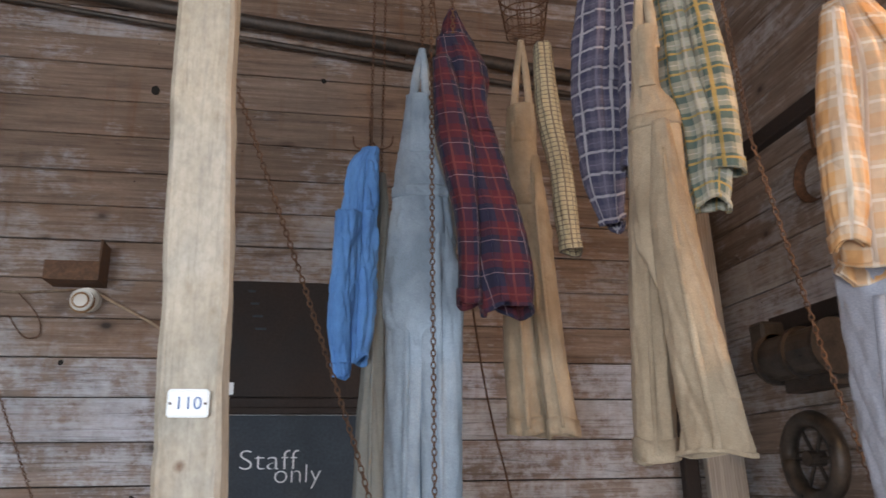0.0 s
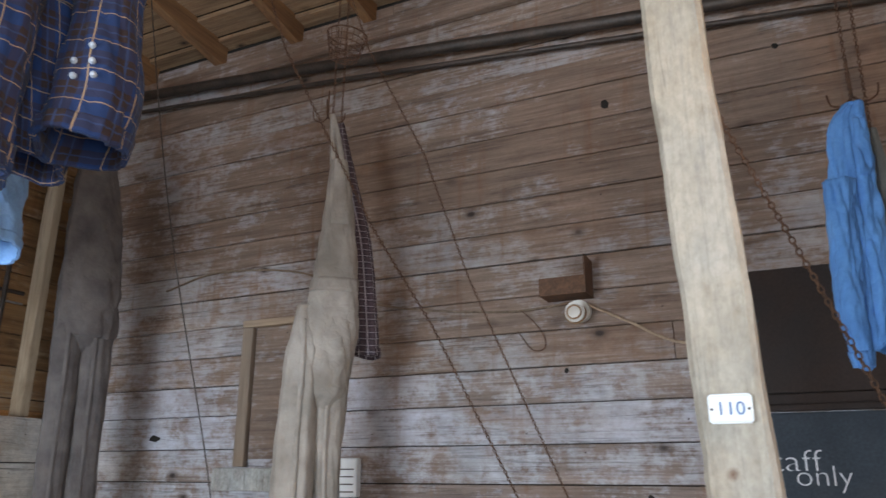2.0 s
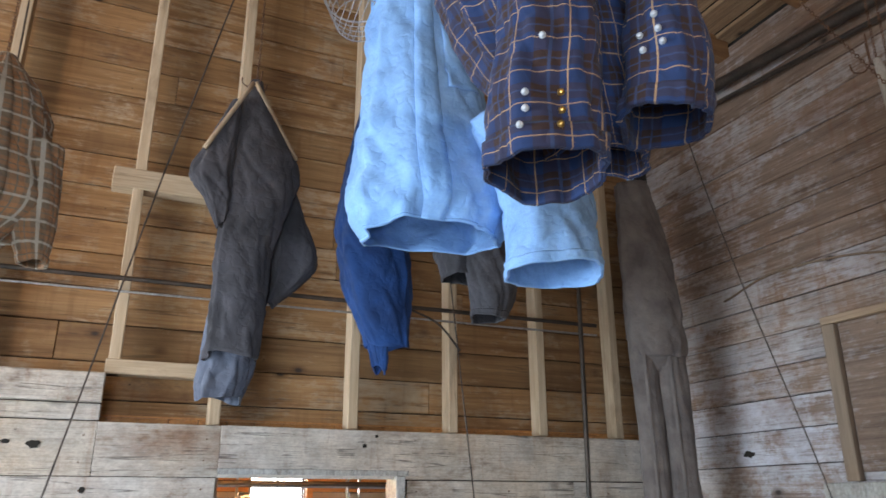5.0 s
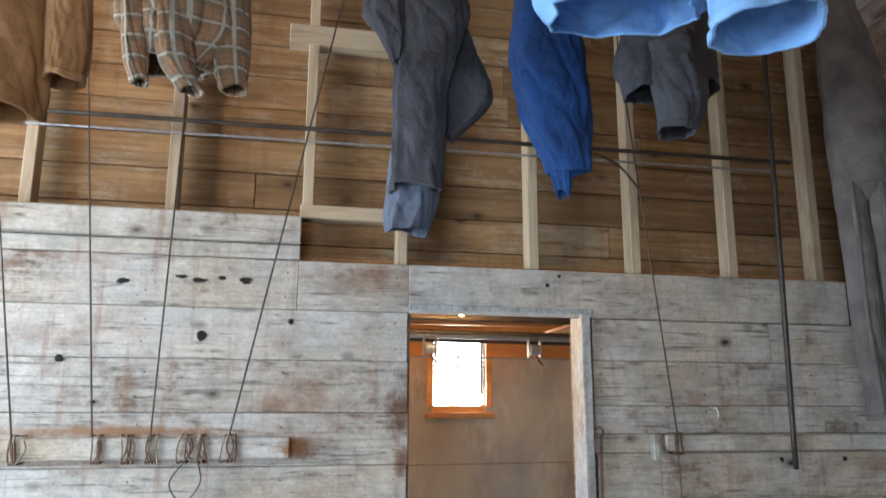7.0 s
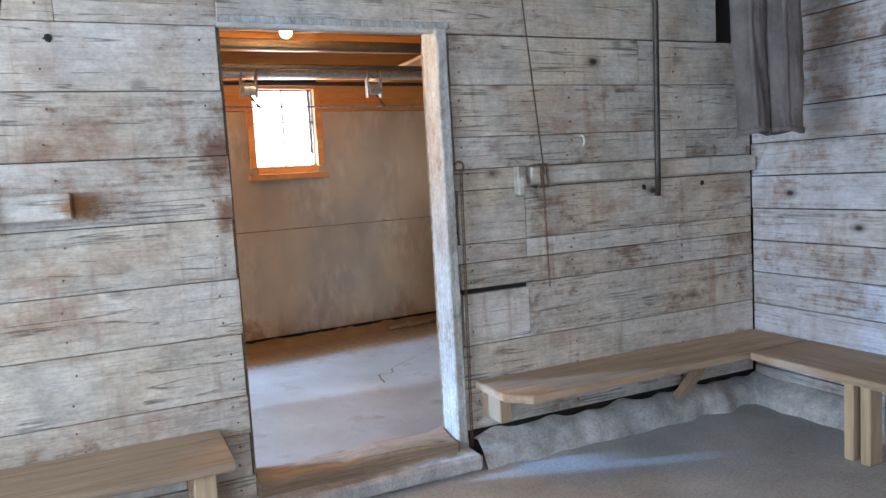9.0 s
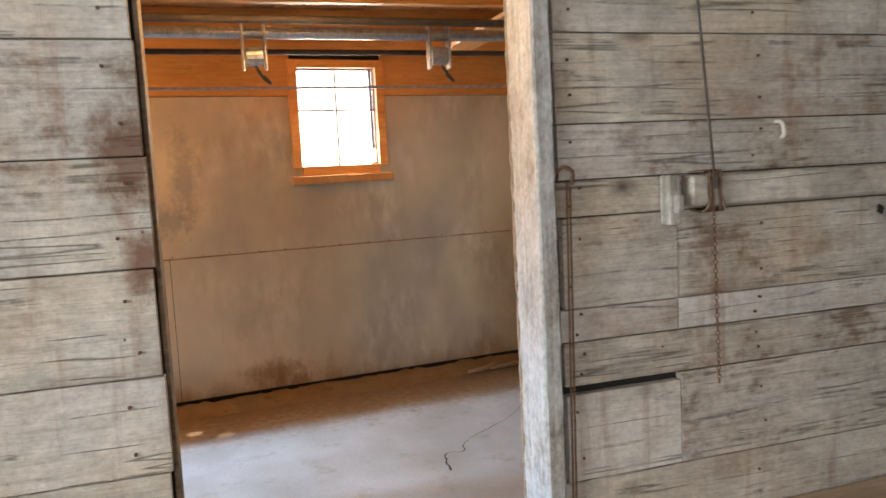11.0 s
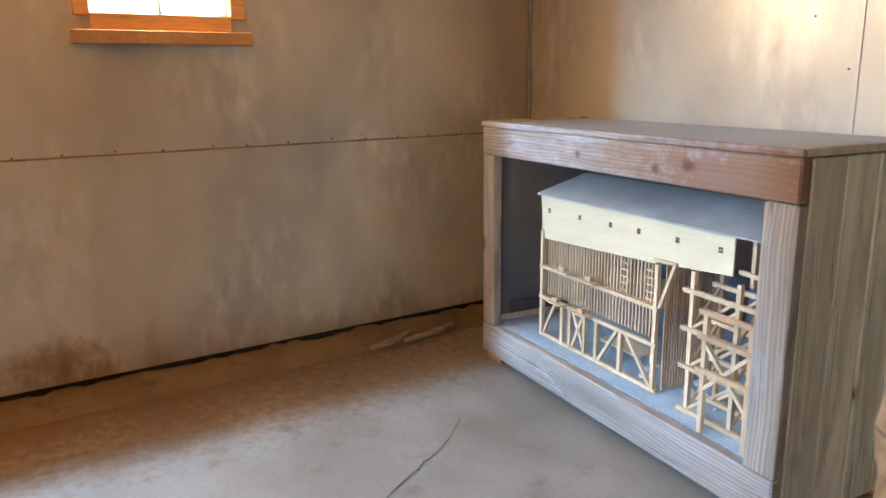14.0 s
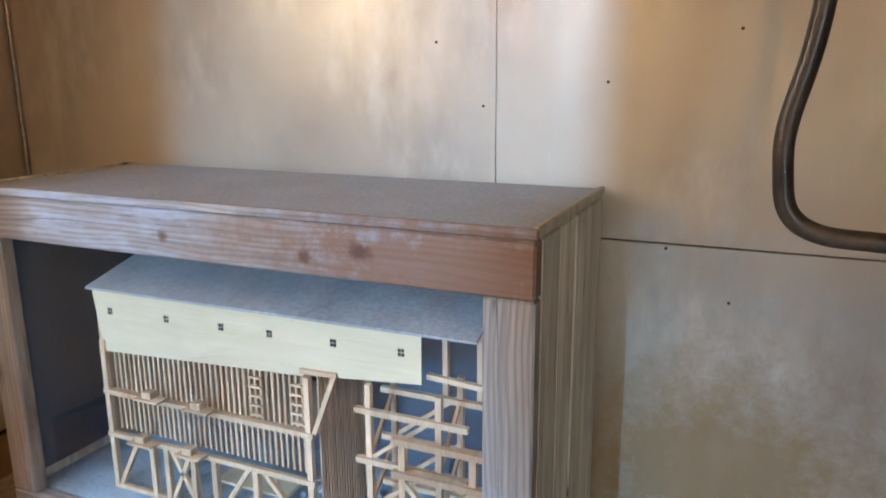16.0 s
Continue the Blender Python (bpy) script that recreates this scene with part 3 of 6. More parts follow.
for z0, z1 in zip(right_rows, right_rows[1:]):
    cut = 0.349 + (0.36 if 0.85 < z0 < 1.0 else 0.9 + rng.random() * 0.5)
    if abs(z1 - 0.765) < 0.01:
        runs = [(0.349, 0.71), (0.71, N - 0.004)]
    else:
        runs = [(0.349, cut), (cut, N - 0.004)] if z0 > 0.8 and rng.random() < 0.6 else [(0.349, N - 0.004)]
    for a, b in runs:
        x1 = W + rng.uniform(-0.003, 0.003)
        e = rng.uniform(0.0, 0.022) if a == 0.349 else 0.001
        gap = 0.022 if abs(z1 - 0.765) < 0.01 and a == 0.349 else 0.0015
        board("plank", bevelled(W - 0.025, x1, a + e, b - 0.001, z0 + 0.0015, z1 - gap, 0.002), WEST_WASH, wall_west)
board("plank", bevelled(W - 0.025, W + 0.004, DOOR_S + 0.001, 1.90, 1.886, 2.13, 0.004), WEST_WASH, wall_west)
bm = bmesh.new()
bar_into(bm, (W - 0.002, 0, 0), (W + 0.0045, 0, 0), 0.0042, 7)
nail_mesh = mesh_of("nail", bm, CHAIN_RUST)
for rows_z, ys in ((left_rows, (-0.66, -1.20, -1.83)), (right_rows, (0.405, 0.97, 1.62))):
    for z0, z1 in zip(rows_z, rows_z[1:]):
        for y in ys:
            for f in (0.28, 0.74):
                ob = new("nail", nail_mesh)
                ob.parent = wall_west
                ob.location = (0, y + rng.uniform(-0.02, 0.02), z0 + (z1 - z0) * f + rng.uniform(-0.01, 0.01))
for z0, z1 in ((2.132, 2.205), (2.21, 2.345)):
    board("plank", bevelled(W - 0.025, W + (0.03 if z0 > 2.2 else 0.0), S, -1.14, z0, z1, 0.005), WEST_WASH, wall_west)

# ---- gable above the partition ----
gable = tagged(part("wall_gable", bevelled(W - 0.30, W - 0.215, S, N, 1.95, 6.2), DARK_EDGE), "bare timber gable siding behind studs", "wall", kind="structure")
z = 2.06
while z < 5.9:
    h = 0.185 + rng.uniform(-0.006, 0.006)
    for a, b in split_runs(S, N - 0.01, 4.6, rng):
        board("plank", bevelled(W - 0.214, W - 0.19 + rng.uniform(-0.002, 0.004), a, b - 0.002, z + 0.002, z + h - 0.004, 0.003), GABLE_WOOD, gable)
    z += h
for y0, zb in ((-4.2, 2.35), (-3.62, 2.35), (-3.03, 2.35), (-2.44, 2.35), (-1.79, 2.35), (-1.14, 2.35), (-0.66, 2.13), (0.04, 2.135), (0.62, 2.135), (1.20, 2.135), (1.74, 2.135)):
    ob = part("stud", bevelled(W - 0.13, W - 0.03, y0, y0 + 0.055, zb, 5.9, 0.004), STUD_WOOD)
    tagged(ob, "pale sawn upright stud of the gable", "stud", "gable studs", kind="structure")
for y0, y1, z0, z1 in ((-1.24, -0.66, 3.29, 3.40), (-1.15, -0.70, 2.35, 2.42)):
    tagged(part("blocking", bevelled(W - 0.12, W - 0.024, y0, y1, z0, z1, 0.004), STUD_LEVEL), "pale timber blocking between studs", "blocking", kind="structure")

# ---- roof ----
TILT = 0.16
bm = bmesh.new()
y = N + 0.1
while y > S - 0.1:
    z0 = 4.50 + TILT * (N - y)
    box_into(bm, W - 0.3, E + 0.1, y - 0.19, y - 0.006, z0 + rng.uniform(-0.003, 0.004), z0 + 0.03)
    y -= 0.196
box_into(bm, W - 0.4, E + 0.2, S - 0.2, N + 0.2, 6.0, 6.1)
tagged(part("ceiling", bm, ROOF_WOOD), "dark roof boards over the rafters", "ceiling", kind="structure")
for x0 in (-4.55, -3.95, -3.35, -2.83, -2.25, -1.65, -1.05, -0.45, 0.15, 0.75):
    bm = bmesh.new()
    v = box_into(bm, x0 - 0.03, x0 + 0.03, S, N, 0, 0.15)
    for q in v:
        q.co.z += 4.345 + TILT * (N - q.co.y)
    tagged(part("rafter", bm, RAFTER_WOOD), "dark sawn roof rafter", "rafter", "roof rafters", kind="structure")
tagged(part("wall_plate", bevelled(W, E, N - 0.05, N - 0.001, 4.22, 4.35, 0.008), NORTH_HIGH), "weathered wall plate under the rafters", "beam", kind="structure")

# ---- closing walls behind the walker ----
bm = bmesh.new()
box_into(bm, E, E + 0.1, S, -3.4, -0.15, 5.6)
box_into(bm, E, E + 0.1, -1.8, N, -0.15, 5.6)
box_into(bm, E, E + 0.1, -3.4, -1.8, 2.5, 5.6)
wall_east = tagged(part("wall_east", bm, WALL_PLAIN), "dim board wall with an open doorway", "wall", kind="structure")
z = FLOOR
while z < 4.6:
    h = 0.174 + rng.uniform(-0.006, 0.006)
    board("plank", bevelled(E - 0.022 + rng.uniform(-0.003, 0.003), E - 0.0008, -1.79, N - 0.004, z + 0.002, z + h - 0.002, 0.003), EAST_WOOD, wall_east)
    z += h
bm = bmesh.new()
box_into(bm, W - 0.3, -4.1, S - 0.1, S, -0.15, 6.0)
box_into(bm, -1.9, E + 0.1, S - 0.1, S, -0.15, 6.0)
box_into(bm, -4.1, -1.9, S - 0.1, S, -0.15, 1.05)
box_into(bm, -4.1, -1.9, S - 0.1, S, 2.35, 6.0)
tagged(part("wall_south", bm, WALL_PLAIN), "board wall with a wide window opening", "wall", kind="structure")
# ---- back room structure ----
BN = 2.065
SKEW = 0.10


def back_x(y):
    return -7.77 - SKEW * (y - 0.3)


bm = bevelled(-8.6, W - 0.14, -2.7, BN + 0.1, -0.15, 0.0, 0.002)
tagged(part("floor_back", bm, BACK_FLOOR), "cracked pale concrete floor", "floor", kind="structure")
BACK = Matrix.Translation((back_x(0.3), 0.3, 0)) @ Matrix.Rotation(math.atan(SKEW), 4, "Z")
WIN = (-0.225, 0.275, 1.43, 2.03)
bm = bmesh.new()
box_into(bm, -0.14, -0.012, -3.2, WIN[0], -0.1, 2.3, BACK)
box_into(bm, -0.14, -0.012, WIN[1], 2.2, -0.1, 2.3, BACK)
box_into(bm, -0.14, -0.012, WIN[0], WIN[1], -0.1, WIN[2], BACK)
box_into(bm, -0.14, -0.012, WIN[0], WIN[1], WIN[3], 2.3, BACK)
wall_back = tagged(part("wall_back", bm, DARK_EDGE), "stained sheet metal wall with a small window", "wall", kind="structure")
for y0, y1, z0, z1 in ((-3.2, -1.32, 0.075, 0.92), (-1.318, -1.04, 0.075, 0.92), (-1.038, 2.0, 0.075, 0.925),
                       (-3.2, -1.32, 0.922, 1.86)):
    board("sheet", bevelled(-0.012, 0.0, y0 + 0.0008, y1 - 0.0004, z0, z1 + 0.001, 0.001, BACK), SHEET, wall_back)
bm = bmesh.new()
for y0, y1, z0, z1 in ((-1.317, WIN[0], 0.928, 1.858), (WIN[0], WIN[1], 0.928, WIN[2]), (WIN[1], 2.0, 0.928, 1.858)):
    box_into(bm, -0.012, 0.0, y0, y1, z0, z1, BACK)
part("sheet", bm, SHEET, wall_back)
for y0, y1 in ((-3.2, WIN[0] - 0.04), (WIN[1] + 0.04, 2.1)):
    board("header_board", bevelled(-0.012, 0.012, y0, y1, 1.862, 2.16, 0.004, BACK), ORANGE_WOOD, wall_back)
bm = bmesh.new()
prev = None
for i in range(120):
    y = -3.19 + i * 5.15 / 119
    k = noise.noise(Vector((y * 4, 0, 0)))
    row = [bm.verts.new(BACK @ Vector((x, y, z))) for x, z in ((0.0005, 0.9215), (0.0035 + 0.002 * k, 0.9235), (0.0005, 0.929 + 0.002 * k))]
    if prev:
        for j in (0, 1):
            bm.faces.new((prev[j], row[j], row[j + 1], prev[j + 1]))
    prev = row
part("seam_lip", bm, RUSTY, wall_back, "rusty lifted lip of the sheet seam")
for i in range(18):
    bm = bmesh.new()
    p = Vector((0.0, -1.2 + i * 0.17 + rng.uniform(-0.02, 0.02), 0.935 + rng.uniform(-0.004, 0.004)))
    bar_into(bm, BACK @ p, BACK @ (p + Vector((0.003, 0, 0))), 0.0042, 8)
    part("nail", bm, CHAIN_RUST, wall_back)
wall_bn = tagged(part("wall_back_north", bevelled(-8.3, W - 0.135, BN + 0.012, BN + 0.06, -0.1, 2.3), DARK_EDGE), "shiny sheet metal wall", "wall", kind="structure")
for x0, x1, z0, z1 in ((-8.1, -6.195, 0.03, 0.88), (-6.193, -4.95, 0.03, 0.88), (-8.1, -6.195, 0.882, 2.12), (-6.193, -4.95, 0.882, 2.12)):
    board("sheet", bevelled(x0 + 0.0003, x1 + 0.001, BN - (0.0025 if z0 > 0.5 else 0), BN + 0.0115, z0 + 0.001, z1 - 0.001, 0.001), SHEET, wall_bn)
board("seam_strip", bevelled(-6.205, -6.185, BN - 0.0062, BN - 0.0026, 0.05, 2.1, 0.001), SHEET, wall_bn)
# Unseen wall; its opening's edge and stepped head are set to shape daylight.
bm = bmesh.new()
box_into(bm, -8.6, -6.85, -2.5, -2.4, -0.1, 2.3)
box_into(bm, -5.1, W - 0.13, -2.5, -2.4, -0.1, 2.3)
box_into(bm, -6.85, -5.1, -2.5, -2.4, -0.1, 0.5)
box_into(bm, -6.85, -6.35, -2.5, -2.4, 2.12, 2.3)
box_into(bm, -6.35, -5.1, -2.5, -2.4, 1.65, 2.3)
tagged(part("wall_back_south", bm, WALL_PLAIN), "unseen board wall with a window opening stepped to shape light", "wall", kind="structure")
SUN_TO = Vector((0.10, -0.36, 0.93)).normalized()
# Unseen ceiling holes, added so that the sun lands on four floor places.
sun_holes = []
for x, y, w, d in ((-7.265, -0.665, 0.036, 0.052), (-7.175, -0.497, 0.028, 0.046), (-7.25, -0.83, 0.014, 0.034), (-6.30, 0.91, 0.032, 0.048)):
    up = SUN_TO * (2.155 / SUN_TO.z)
    sun_holes.append((x + up.x, y + up.y, w, d))
sun_holes.sort(key=lambda q: q[1])


def pierced(bm, y0, y1, z0, z1):
    """A board along x, cut at the unseen holes added for sun spots."""
    cuts = [q for q in sun_holes if y0 < q[1] + q[3] and y1 > q[1] - q[3]]
    x = -8.5
    for q in sorted(cuts):
        box_into(bm, x, q[0] - q[2], y0, y1, z0, z1)
        for a, b in ((y0, q[1] - q[3]), (q[1] + q[3], y1)):
            if b > a:
                box_into(bm, q[0] - q[2], q[0] + q[2], a, b, z0, z1)
        x = q[0] + q[2]
    box_into(bm, x, W - 0.14, y0, y1, z0, z1)


bm = bmesh.new()
y = -2.5
while y < BN:
    lift = rng.uniform(-0.003, 0.003)
    pierced(bm, y, y + 0.135, 2.13 + lift, 2.16)
    # Added unseen deck keeps the sun out of the board joints.
    pierced(bm, y - 0.002, y + 0.137, 2.162, 2.172)
    y += 0.139
tagged(part("ceiling_back", bm, ORANGE_X), "glowing varnished board ceiling", "ceiling", kind="structure")
for x0 in (-5.0, -5.55, -6.1, -6.65, -7.2):
    tagged(part("joist", bevelled(x0 - 0.025, x0 + 0.025, -2.4, BN - 0.01, 2.03, 2.13, 0.004), ORANGE_WOOD), "orange varnished ceiling joist", "joist", "back room joists", kind="structure")

# ---- chains, hooks, baskets ----
def chain_into(bm, a, b, link=0.018, wire=0.0019):
    a, b = Vector(a), Vector(b)
    d = b - a
    n = max(int(d.length / (link * 0.78)), 1)
    q = d.to_track_quat("X", "Z").to_matrix()
    for i in range(n):
        c = a + d * ((i + 0.5) / n)
        turn = Matrix.Rotation(radians(90 * (i % 2) + 20), 3, "X")
        ring = []
        for u in range(8):
            f = 2 * math.pi * u / 8
            mid = Vector((link * 0.5 * math.cos(f), link * 0.30 * math.sin(f), 0))
            out = Vector((math.cos(f), math.sin(f), 0))
            ring.append([bm.verts.new(c + q @ (turn @ (mid + wire * (out * math.cos(w) + Vector((0, 0, 1)) * math.sin(w))))) for w in (0, 1.571, 3.142, 4.712)])
        for u in range(8):
            for w in range(4):
                bm.faces.new((ring[u][w], ring[u][(w + 1) % 4], ring[(u + 1) % 8][(w + 1) % 4], ring[(u + 1) % 8][w]))


def chain(points, label="rusty iron chain hung from the rafters", link=0.018, wire=0.0019):
    bm = bmesh.new()
    for a, b in zip(points, points[1:]):
        chain_into(bm, a, b, link, wire)
    return tagged(part("chain", bm, CHAIN_RUST), label, "chain", "hoist chains")


# ---- hung work clothes ----
BLUE_CLOTH = cloth("blue_cotton", (0.11, 0.32, 0.74), (0.15, 0.40, 0.82))
GREY_CLOTH = cloth("grey_green_cotton", (0.25, 0.26, 0.24))
DENIM = cloth("washed_denim", (0.27, 0.35, 0.42), (0.36, 0.44, 0.51))
RED_PLAID = plaid("red_plaid", (0.012, 0.011, 0.030), (0.075, 0.008, 0.014), (0.24, 0.17, 0.18), 0.085, (0.10, 0.12), (0.14, 0.03, 0.025))
TAN_CLOTH = cloth("tan_canvas", (0.40, 0.31, 0.21), (0.50, 0.40, 0.28))
YELLOW_CHECK = plaid("cream_check", (0.55, 0.48, 0.32), (0.50, 0.42, 0.26), (0.10, 0.07, 0.06), 0.018, (0.1, 0.3))
BLUEWHITE_PLAID = plaid("navy_white_plaid", (0.045, 0.045, 0.083), (0.105, 0.098, 0.143), (0.390, 0.375, 0.398), 0.06, (0.08, 0.2), (0.165, 0.150, 0.203))
GREEN_PLAID = plaid("green_plaid", (0.080, 0.120, 0.104), (0.400, 0.376, 0.288), (0.440, 0.288, 0.080), 0.065, (0.10, 0.2), (0.440, 0.416, 0.360))
ORANGE_PLAID = plaid("orange_plaid", (0.527, 0.374, 0.255), (0.561, 0.289, 0.119), (0.637, 0.527, 0.425), 0.06, (0.1, 0.2))
PALE_CLOTH = cloth("pale_blue_drill", (0.36, 0.37, 0.42))
BEIGE_CLOTH = cloth("faded_beige_drill", (0.342, 0.306, 0.261), (0.44, 0.40, 0.35))
DARK_CHECK = plaid("dark_check", (0.05, 0.035, 0.045), (0.09, 0.06, 0.07), (0.40, 0.36, 0.38), 0.03, (0.1, 0.22))
NAVY_PLAID = plaid("navy_plaid", (0.009, 0.028, 0.095), (0.030, 0.014, 0.012), (0.40, 0.25, 0.13), 0.052, (0.08, 0.11), (0.025, 0.05, 0.12))
LIGHT_BLUE = cloth("light_blue_cotton", (0.20, 0.42, 0.80), (0.26, 0.50, 0.86))
NAVY_CLOTH = cloth("deep_blue_drill", (0.006, 0.040, 0.15), (0.010, 0.065, 0.24))
CHARCOAL = cloth("charcoal_drill", (0.04, 0.042, 0.05), (0.075, 0.075, 0.088))
RUST_CLOTH = cloth("rust_canvas", (0.26, 0.12, 0.04), (0.34, 0.17, 0.07))
BROWN_PLAID = plaid("brown_plaid", (0.16, 0.12, 0.08), (0.30, 0.15, 0.07), (0.40, 0.38, 0.32), 0.07, (0.08, 0.2), (0.10, 0.12, 0.10))
LINING = cloth("blue_grey_lining", (0.11, 0.13, 0.18), (0.15, 0.18, 0.24))
DUSTY_CLOTH = cloth("dusty_drill", (0.11, 0.095, 0.092), (0.17, 0.15, 0.14))


def cloth_tube(spot, yaw, rows, seed, depth=0.75, folds=6, amp=0.20, ragged=0.014, crease=1.0, window=None, lift=0.0):
    """A hanging tube of cloth: rows give its sideways shift, drop and half width; folds deepen downwards.
    A window (from turn, to turn, from drop, to drop) cuts a patch out of the same surface."""
    th = radians(yaw)
    right, ahead = Vector((math.sin(th), -math.cos(th), 0)), Vector((math.cos(th), math.sin(th), 0))
    rr = random.Random(seed)
    ph = [rr.uniform(0, 6.28) for _ in range(4)]
    pts = curve_points([(a, b, c) for a, b, c in rows], 14 * len(rows))
    bm = bmesh.new()
    uv = bm.loops.layers.uv.new("UVMap")
    seg = 84
    girth = 4.6 * max(r[2] for r in rows)
    rings = []
    for i, q in enumerate(pts):
        k = i / (len(pts) - 1)
        hw = max(q.z, 0.008)
        hd = hw * depth + 0.010
        ring = []
        for a in range(seg):
            f = 2 * math.pi * a / seg
            w = f + 0.5 * math.sin(f * 2 + ph[2]) + 0.35 * noise.noise(Vector((q.y * 2.2, seed, 0)))
            g = 1 + amp * (0.4 + 0.6 * k) * (0.85 - 1.6 * abs(math.sin(folds * 0.5 * w + ph[0] + 0.5 * k)) ** 0.7)
            n = noise.noise(Vector((math.cos(f) * 1.6 + seed, math.sin(f) * 1.6, q.y * 2.4)))
            u = f + 3.0 * q.y
            c1 = abs(noise.noise(Vector((math.cos(u) * 1.7 + seed * 3.1, math.sin(u) * 1.7, q.y * 3.4))))
            u = f - 4.0 * q.y
            c2 = abs(noise.noise(Vector((math.cos(u) * 3.0 + seed * 1.7, math.sin(u) * 3.0, q.y * 7.0))))
            c3 = abs(noise.noise(Vector((math.cos(f) * 5.0 + seed * 0.7, math.sin(f) * 5.0, q.y * 19.0 + 3 * math.sin(f)))))
            g += 0.10 * n + crease * (0.42 * (min(c1, 0.30) - 0.2) + 0.30 * (min(c2, 0.26) - 0.15) + 0.11 * (min(c3, 0.2) - 0.1))
            # cloth lies in two broad faces rather than a round pipe
            cs, sn = math.cos(f), math.sin(f)
            p = Vector(spot) + right * (q.x + hw * abs(cs) ** 0.8 * math.copysign(1, cs) * g) + ahead * (hd * abs(sn) ** 0.8 * math.copysign(1, sn) * g)
            p += (right * cs * hw + ahead * sn * hd).normalized() * lift
            p.z += q.y + (ragged * math.sin(2 * f + ph[2]) + 0.5 * ragged * math.sin(3 * f + ph[3])) * k ** 3
            ring.append(bm.verts.new(p))
        rings.append(ring)
    full = window is None
    f0, f1, k0, k1 = window or (0, 1, 0, 1)
    for i, (r0, r1) in enumerate(zip(rings, rings[1:])):
        for a in range(seg):
            if not full and not (f0 <= (a + 0.5) / seg <= f1 and k0 <= (i + 0.5) / len(pts) <= k1):
                continue
            b = (a + 1) % seg
            f = bm.faces.new((r0[a], r0[b], r1[b], r1[a]))
            for loop, (u, v) in zip(f.loops, ((a, i), (a + 1, i), (a + 1, i + 1), (a, i + 1))):
                loop[uv].uv = (u / seg * girth, -pts[v].y)
    if full:
        bm.faces.new(rings[0][::-1])
    else:
        bmesh.ops.delete(bm, geom=[v for v in bm.verts if not v.link_faces], context="VERTS")
    return bm


def top_chain(spot):
    """The chain that a garment hangs from, up to the roof boards."""
    x, y, z = spot
    chain([(x + 0.02, y, 4.505 + TILT * (N - y)), (x, y, z - 0.015)])


SHAPES = {"leg": (0.85, 3, 0.10, 0.006, 0.55), "sleeve": (1.0, 3, 0.04, 0.005, 0.60), "collar": (0.9, 4, 0.10, 0.008, 0.8),
          "flap": (0.35, 4, 0.16, 0.014, 1.0), "lining": (0.6, 5, 0.14, 0.012, 0.8), "bib": (0.55, 4, 0.07, 0.006, 0.6), "tail": (0.6, 5, 0.2, 0.02, 1.0)}


def thicken(ob, t=0.0035):
    m = ob.modifiers.new("thick", "SOLIDIFY")
    m.thickness, m.offset = t, -1


def garment(name, material, label, category, pieces):
    g = holder(name, label, category, "hung work clothes")
    for i, (kind, (spot, yaw, rows)) in enumerate(pieces):
        seed = sum(int(abs(c) * 100) for c in spot) % 97 + i * 7
        shape = SHAPES.get(kind, (0.65, 5, 0.13, 0.012, 0.55))
        if i == 0:
            top_chain(spot)
        if kind == "leg" and len(pieces) > 1:
            rows = [(rows[0][0], rows[0][1] + 0.26, rows[0][2] * 0.45), (rows[0][0], rows[0][1] + 0.10, rows[0][2] * 0.80)] + list(rows)
        if kind == "bib":
            # two straps from the hook down to the corners of the bib
            x1, z1, w1 = rows[1]
            for side in (-1, 1):
                strap = [(0.0, 0.01, 0.011), (x1 * 0.5 + side * w1 * 0.38, z1 * 0.5, 0.013), (x1 + side * w1 * 0.62, z1 - 0.05, 0.014)]
                thicken(part("strap", cloth_tube(spot, yaw, strap, seed + side, 0.25, 2, 0.0, 0.0, 0.2), material, g, smooth=True), 0.002)
            rows = [(x1, z1, w1 * 0.86)] + list(rows[1:])
        if kind in ("bib", "seat"):
            rows = list(rows) + [(rows[-1][0], rows[-1][1] - 0.07, rows[-1][2] * 0.72), (rows[-1][0], rows[-1][1] - 0.15, rows[-1][2] * 0.35)]
        if name == "crumpled_shirt":
            shape = shape[:4] + (1.5,)
        ob = part(kind, cloth_tube(spot, yaw, rows, seed, *shape), LINING if kind == "lining" else material, g, smooth=True)
        thicken(ob)
        patches = []
        if kind == "bib":
            patches = [("pocket", (0.69, 0.84, 0.12, 0.30)), ("waistband", (0.5, 1.0, 0.44, 0.475))]
        elif kind == "body" and category == "shirt":
            patches = [("placket", (0.735, 0.770, 0.06, 0.99)), ("pocket", (0.80, 0.90, 0.22, 0.42)), ("hem", (0.0, 1.0, 0.965, 1.0))]
        elif kind == "leg":
            patches = [("seam", (0.742, 0.758, 0.1, 0.97))]
        for nm, win in patches:
            thicken(part(nm, cloth_tube(spot, yaw, rows, seed, *shape, window=win, lift=0.0035), material, ob, smooth=True), 0.003)
        if kind in ("sleeve", "leg"):
            win = (0.0, 1.0, 1 - 0.05 / max(rows[0][1] - rows[-1][1], 0.1), 1.0)
            thicken(part("cuff", cloth_tube(spot, yaw, rows, seed, *shape, window=win, lift=0.005), material, ob, smooth=True), 0.004)
    return g


